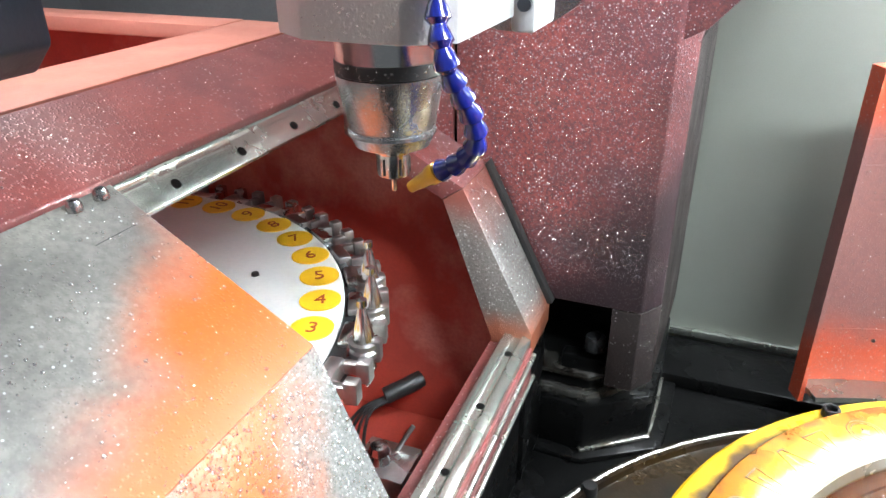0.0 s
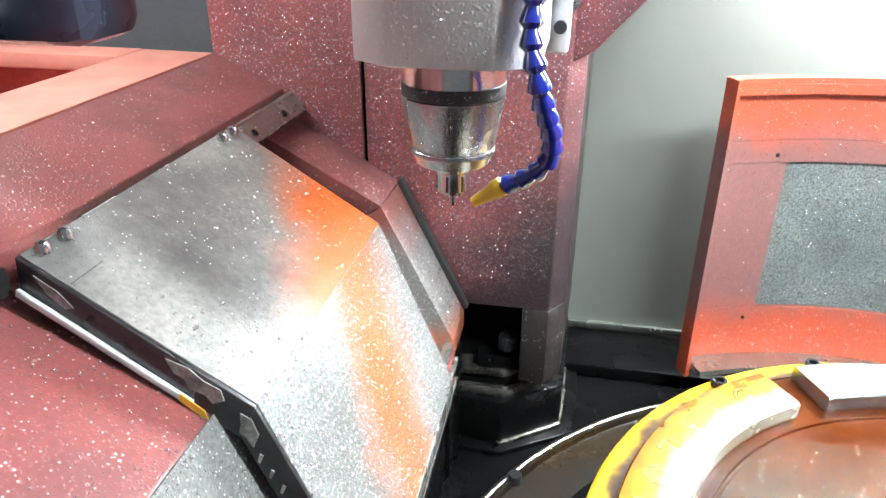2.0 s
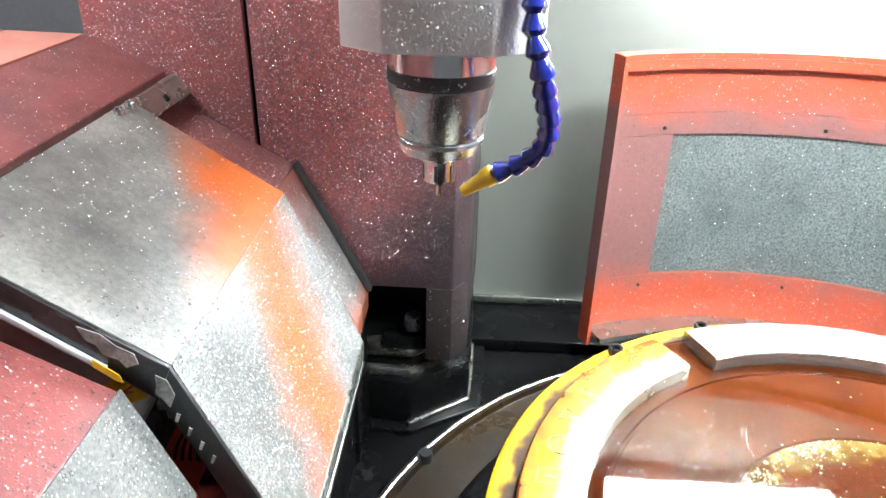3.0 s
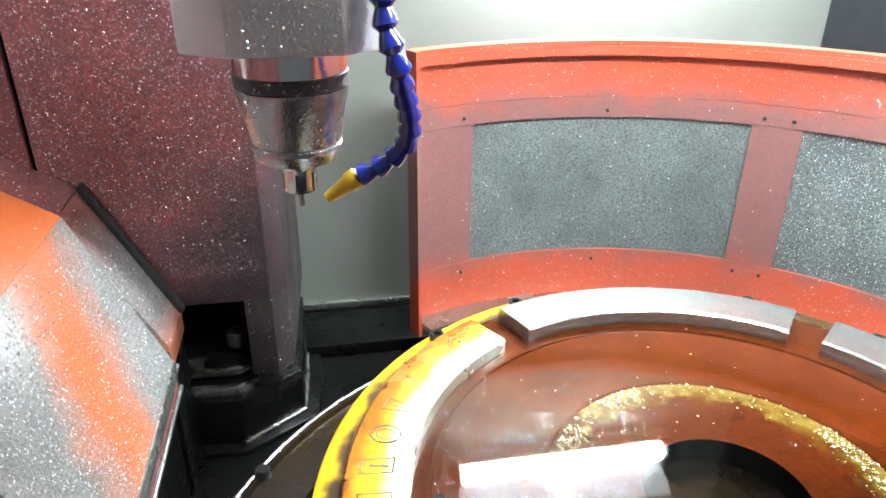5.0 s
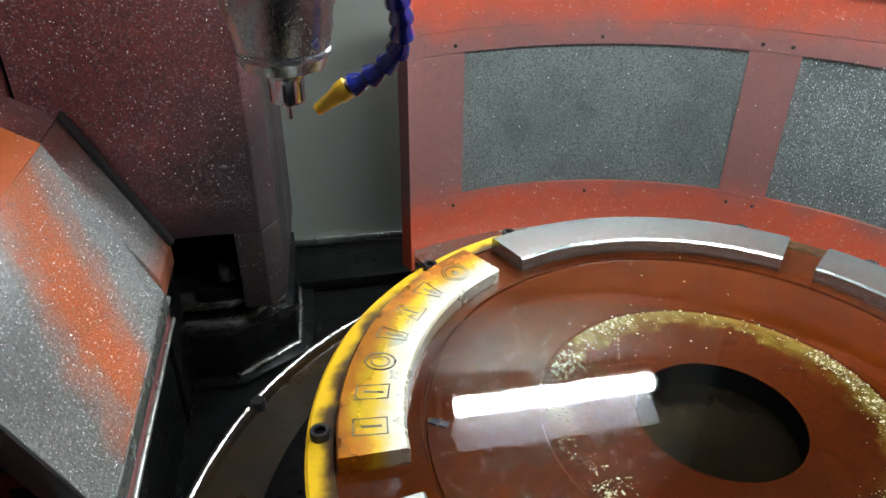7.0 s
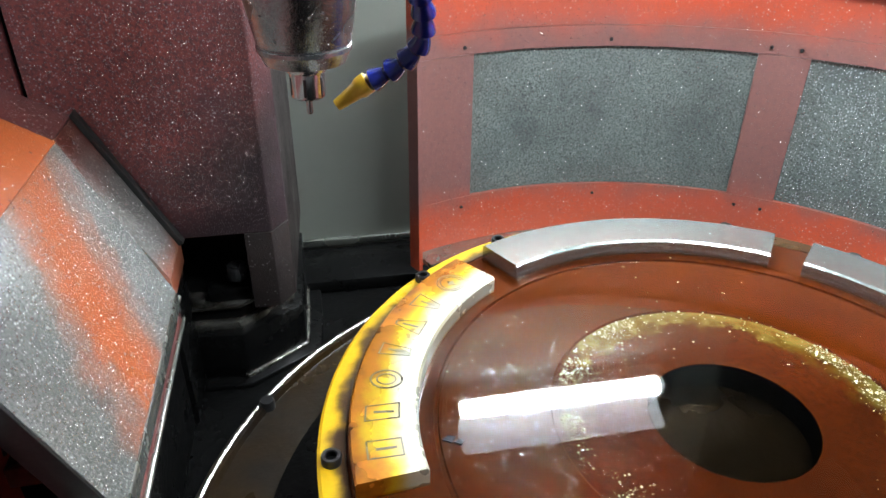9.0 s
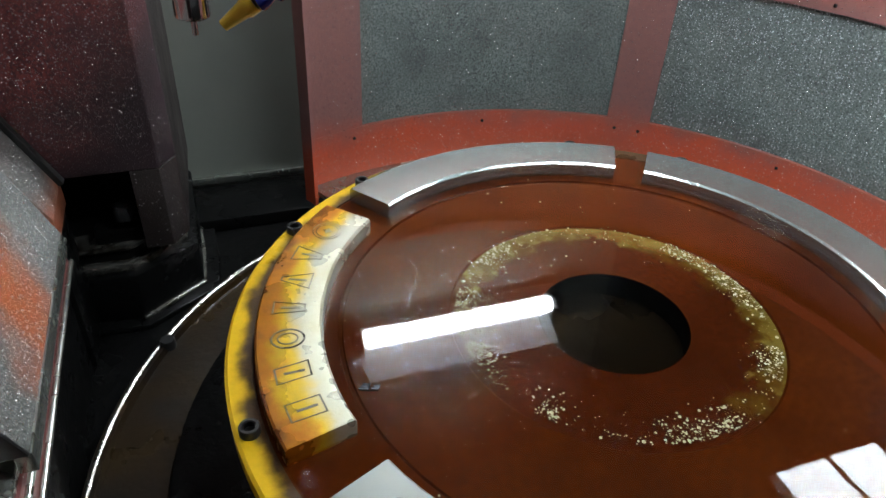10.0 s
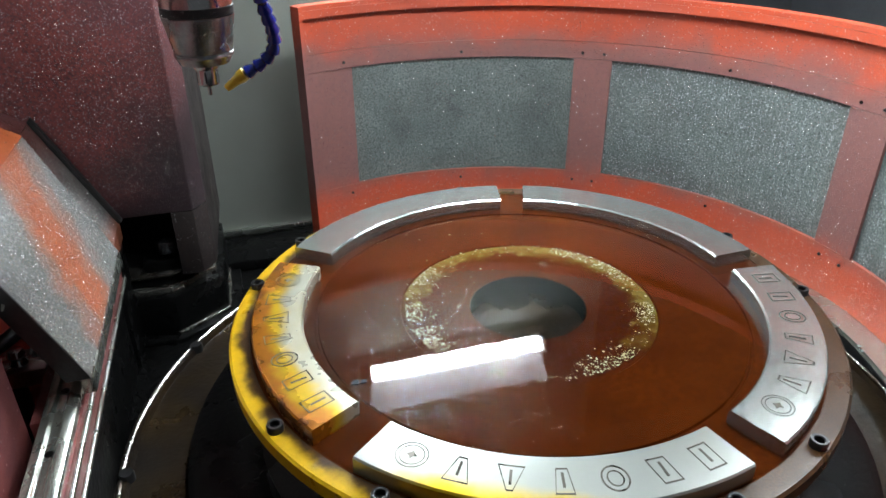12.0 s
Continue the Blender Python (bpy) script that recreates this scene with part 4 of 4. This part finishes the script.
        c = (rr * math.cos(radians(a)), rr * math.sin(radians(a)), 0.002)
        lathe([(0, q * 0.6), (q * 0.7, q * 0.4), (q, 0)], 6, c, bm)
    # low drops lying on the coolant skin
    verts, faces = [], []
    for _ in range(9000):
        a, rr = rng.gauss(math.pi, 0.75), math.sqrt(rng.uniform(0.13 ** 2, 0.47 ** 2))
        q = min(0.0006 + rng.expovariate(1 / 0.00045), 0.0019)
        k, x, y = len(verts), rr * math.cos(a), rr * math.sin(a)
        tall = q * rng.uniform(0.025, 0.10)
        for h, w in ((0.0, 1.0), (0.62, 0.62)):
            for i in range(7):
                verts.append((x + q * w * math.cos(i * 2 * math.pi / 7), y + q * w * math.sin(i * 2 * math.pi / 7), 0.0021 + tall * h))
        verts.append((x, y, 0.0021 + tall))
        for i in range(7):
            j = (i + 1) % 7
            faces += [(k + i, k + j, k + 7 + j, k + 7 + i), (k + 7 + i, k + 7 + j, k + 14)]
    me = bpy.data.meshes.new("lying_spray")
    me.from_pydata(verts, [], faces)
    me.materials.append(DROP_SKIN)
    me.polygons.foreach_set("use_smooth", [True] * len(me.polygons))
    lying = new("lying_spray", me)
    lying.parent = t
    tagged(lying, "low clear drops on the coolant", kind="stuff")
    tagged(part("foam", bm, FOAM, t, "pale bubbles of foam", smooth=60), kind="stuff")
    return t


def rotary_table():
    t = thing("rotary_table", "oily black rotary table with a brown drip ring", "rotary table")
    part("pedestal", lathe([(0, -0.052), (0.57, -0.052), (0.57, -0.09), (0.54, -0.1), (0.54, -0.2), (0.6, -0.22), (0.6, -0.3), (0, -0.3)], 128), BLACK, t)
    part("inner_ring", lathe([(0.60, -0.28), (0.735, -0.27), (0.755, -0.276), (0.755, -0.32), (0.60, -0.32)], 128), BLACK, t)
    part("drip_ring", lathe([(0.756, -0.315), (0.765, -0.303), (0.875, -0.300), (0.88, -0.288), (0.9, -0.288), (0.905, -0.295), (0.905, FLOOR_Z), (0.756, FLOOR_Z)], 160), BROWN_OIL, t, "brown oily drip ring with a worn bright lip")
    part("lip", lathe([(0.889, -0.2875), (0.893, -0.285), (0.898, -0.2875)], 160), LIP, t, "worn bright lip")
    for a in (147.3, 177.3, 207.3, 237.3):
        part("ring_bolt", lathe([(0, -0.278), (0.014, -0.278), (0.016, -0.284), (0.016, -0.300)], 16, (0.882 * math.cos(radians(a)), 0.882 * math.sin(radians(a)), 0)), DARK_STEEL, t)


# ---- splash guard ----
GC, GR = (0.028, 0.08), 0.926


def splash_guard():
    t = thing("splash_guard", "curved orange-red splash guard with grey panels", "splash guard")
    top, low, a0, a1 = 0.482, -0.267, 113.7, -75.0
    wins = ((103.6, 58.6), (51.2, 6.5), (-1.0, -45.0))
    z0, z1 = -0.086, 0.298
    th = 0.012
    def sheet(name, s0, s1, za, zb):
        n = max(2, int(abs(s1 - s0) / 2.5))
        part(name, arc(slab(GR, GR + th, za, zb), s0, s1, n, GC), RED_GUARD, t)
    sheet("upper_sheet", a0, a1, z1 + 0.055, top)
    sheet("lower_sheet", a0, a1, low, z0 - 0.001)
    sheet("head_band", a0, a1, z1 + 0.001, z1 + 0.054)
    edges = [a0, *[v for w in wins for v in w], a1]
    for s0, s1 in zip(edges[::2], edges[1::2]):
        sheet("post", s0, s1, z0, z1)
    for k, (s0, s1) in enumerate(wins):
        part("panel", arc(slab(GR + 0.008, GR + 0.013, z0 + 0.0005, z1 - 0.0005), s0 - 0.05, s1 + 0.05, 20, GC), PANEL_BEADED if k else PANEL, t, "grey sheet panel thick with coolant beads" if k else "grey-green sheet panel finely beaded with coolant")
    part("top_flange", arc(slab(GR - 0.018, GR + 0.02, top + 0.001, top + 0.014), a0, a1, 76, GC), RED_GUARD, t, "worn orange top flange")
    part("top_lip", arc(slab(GR - 0.019, GR - 0.013, top - 0.022, top + 0.0005), a0, a1, 76, GC), RED_GUARD, t)
    part("end_flange", arc(slab(GR - 0.028, GR + 0.016, low, top + 0.014), a0 + 0.75, a0 + 0.05, 1, GC), RED_GUARD, t, "orange end flange")
    part("foot_ledge", arc(slab(GR - 0.07, GR - 0.001, low + 0.028, low + 0.042), a0, a1, 76, GC), RAIL, t, "wet grey foot ledge")
    def inside(u, v):
        d = a0 + (a1 - a0) * 0.75 * u
        z = low + 0.06 + (top - low - 0.12) * v
        r = GR + (0.0077 if z0 < z < z1 and any(e < d < b for b, e in wins) else -0.0003)
        a = radians(d)
        return (GC[0] + r * math.cos(a), GC[1] + r * math.sin(a), z), (-math.cos(a), -math.sin(a), 0)
    drops_on(t, inside, 21000, 31, 0.0008)
    for s0, s1 in wins:
        for a in (s0 + 1.6, (s0 + s1) / 2, s1 - 1.6):
            for z in (z1 + 0.018, z0 - 0.03):
                c = (GC[0] + (GR - 0.001) * math.cos(radians(a)), GC[1] + (GR - 0.001) * math.sin(radians(a)), z)
                bm = lathe([(0, 0.005), (0.0035, 0.004), (0.005, 0)], 10)
                bmesh.ops.transform(bm, matrix=Matrix.Translation(c) @ Matrix.Rotation(radians(a), 4, "Z") @ Matrix.Rotation(radians(-90), 4, "Y"), verts=bm.verts)
                part("rivet", bm, DARK_STEEL, t)


enclosure()
wall_lamp()
column()
column_foot()
housing()
cover_ob = cover()
tool_magazine()
clamp_and_cables()
hung_unit()
rotary_table()
plate_ob = mould_plate()
splash_guard()
head_ob = spindle_head()


def motions():
    walk(head_ob, [(t, pose(x, y, z)) for t, x, y, z in (
        (0.0, -0.906, -0.033, 0.522), (0.5, -0.916, -0.010, 0.538), (1.0, -0.917, -0.007, 0.543), (1.5, -0.855, -0.026, 0.544), (2.0, -0.799, -0.030, 0.545), (2.5, -0.744, -0.036, 0.545),
        (3.0, -0.698, -0.030, 0.548), (3.5, -0.640, -0.035, 0.546), (3.7, -0.627, -0.040, 0.545), (4.3, -0.600, -0.056, 0.543), (5.3, -0.595, -0.068, 0.543), (10.5, -0.596, -0.068, 0.543), (12.0, -0.582, -0.1, 0.543))])
    walk(cover_ob, [(t, pose(0, y, 0)) for t, y in (
        (0.0, -0.49), (0.4, -0.487), (0.7, -0.44), (1.0, -0.352), (1.5, -0.205), (2.0, -0.073), (2.3, -0.012), (2.5, 0.0), (12.0, 0.0))])
    walk(plate_ob, [(t, pose(0, 0, 0, 0, 0, a)) for t, a in (
        (0.0, 0.0), (8.1, 0.0), (8.4, 0.6), (8.8, 3.47), (9.0, 4.9), (9.5, 9.0), (10.0, 13.0), (10.5, 17.4), (11.0, 21.1), (11.5, 25.2), (12.0, 29.42))])


motions()
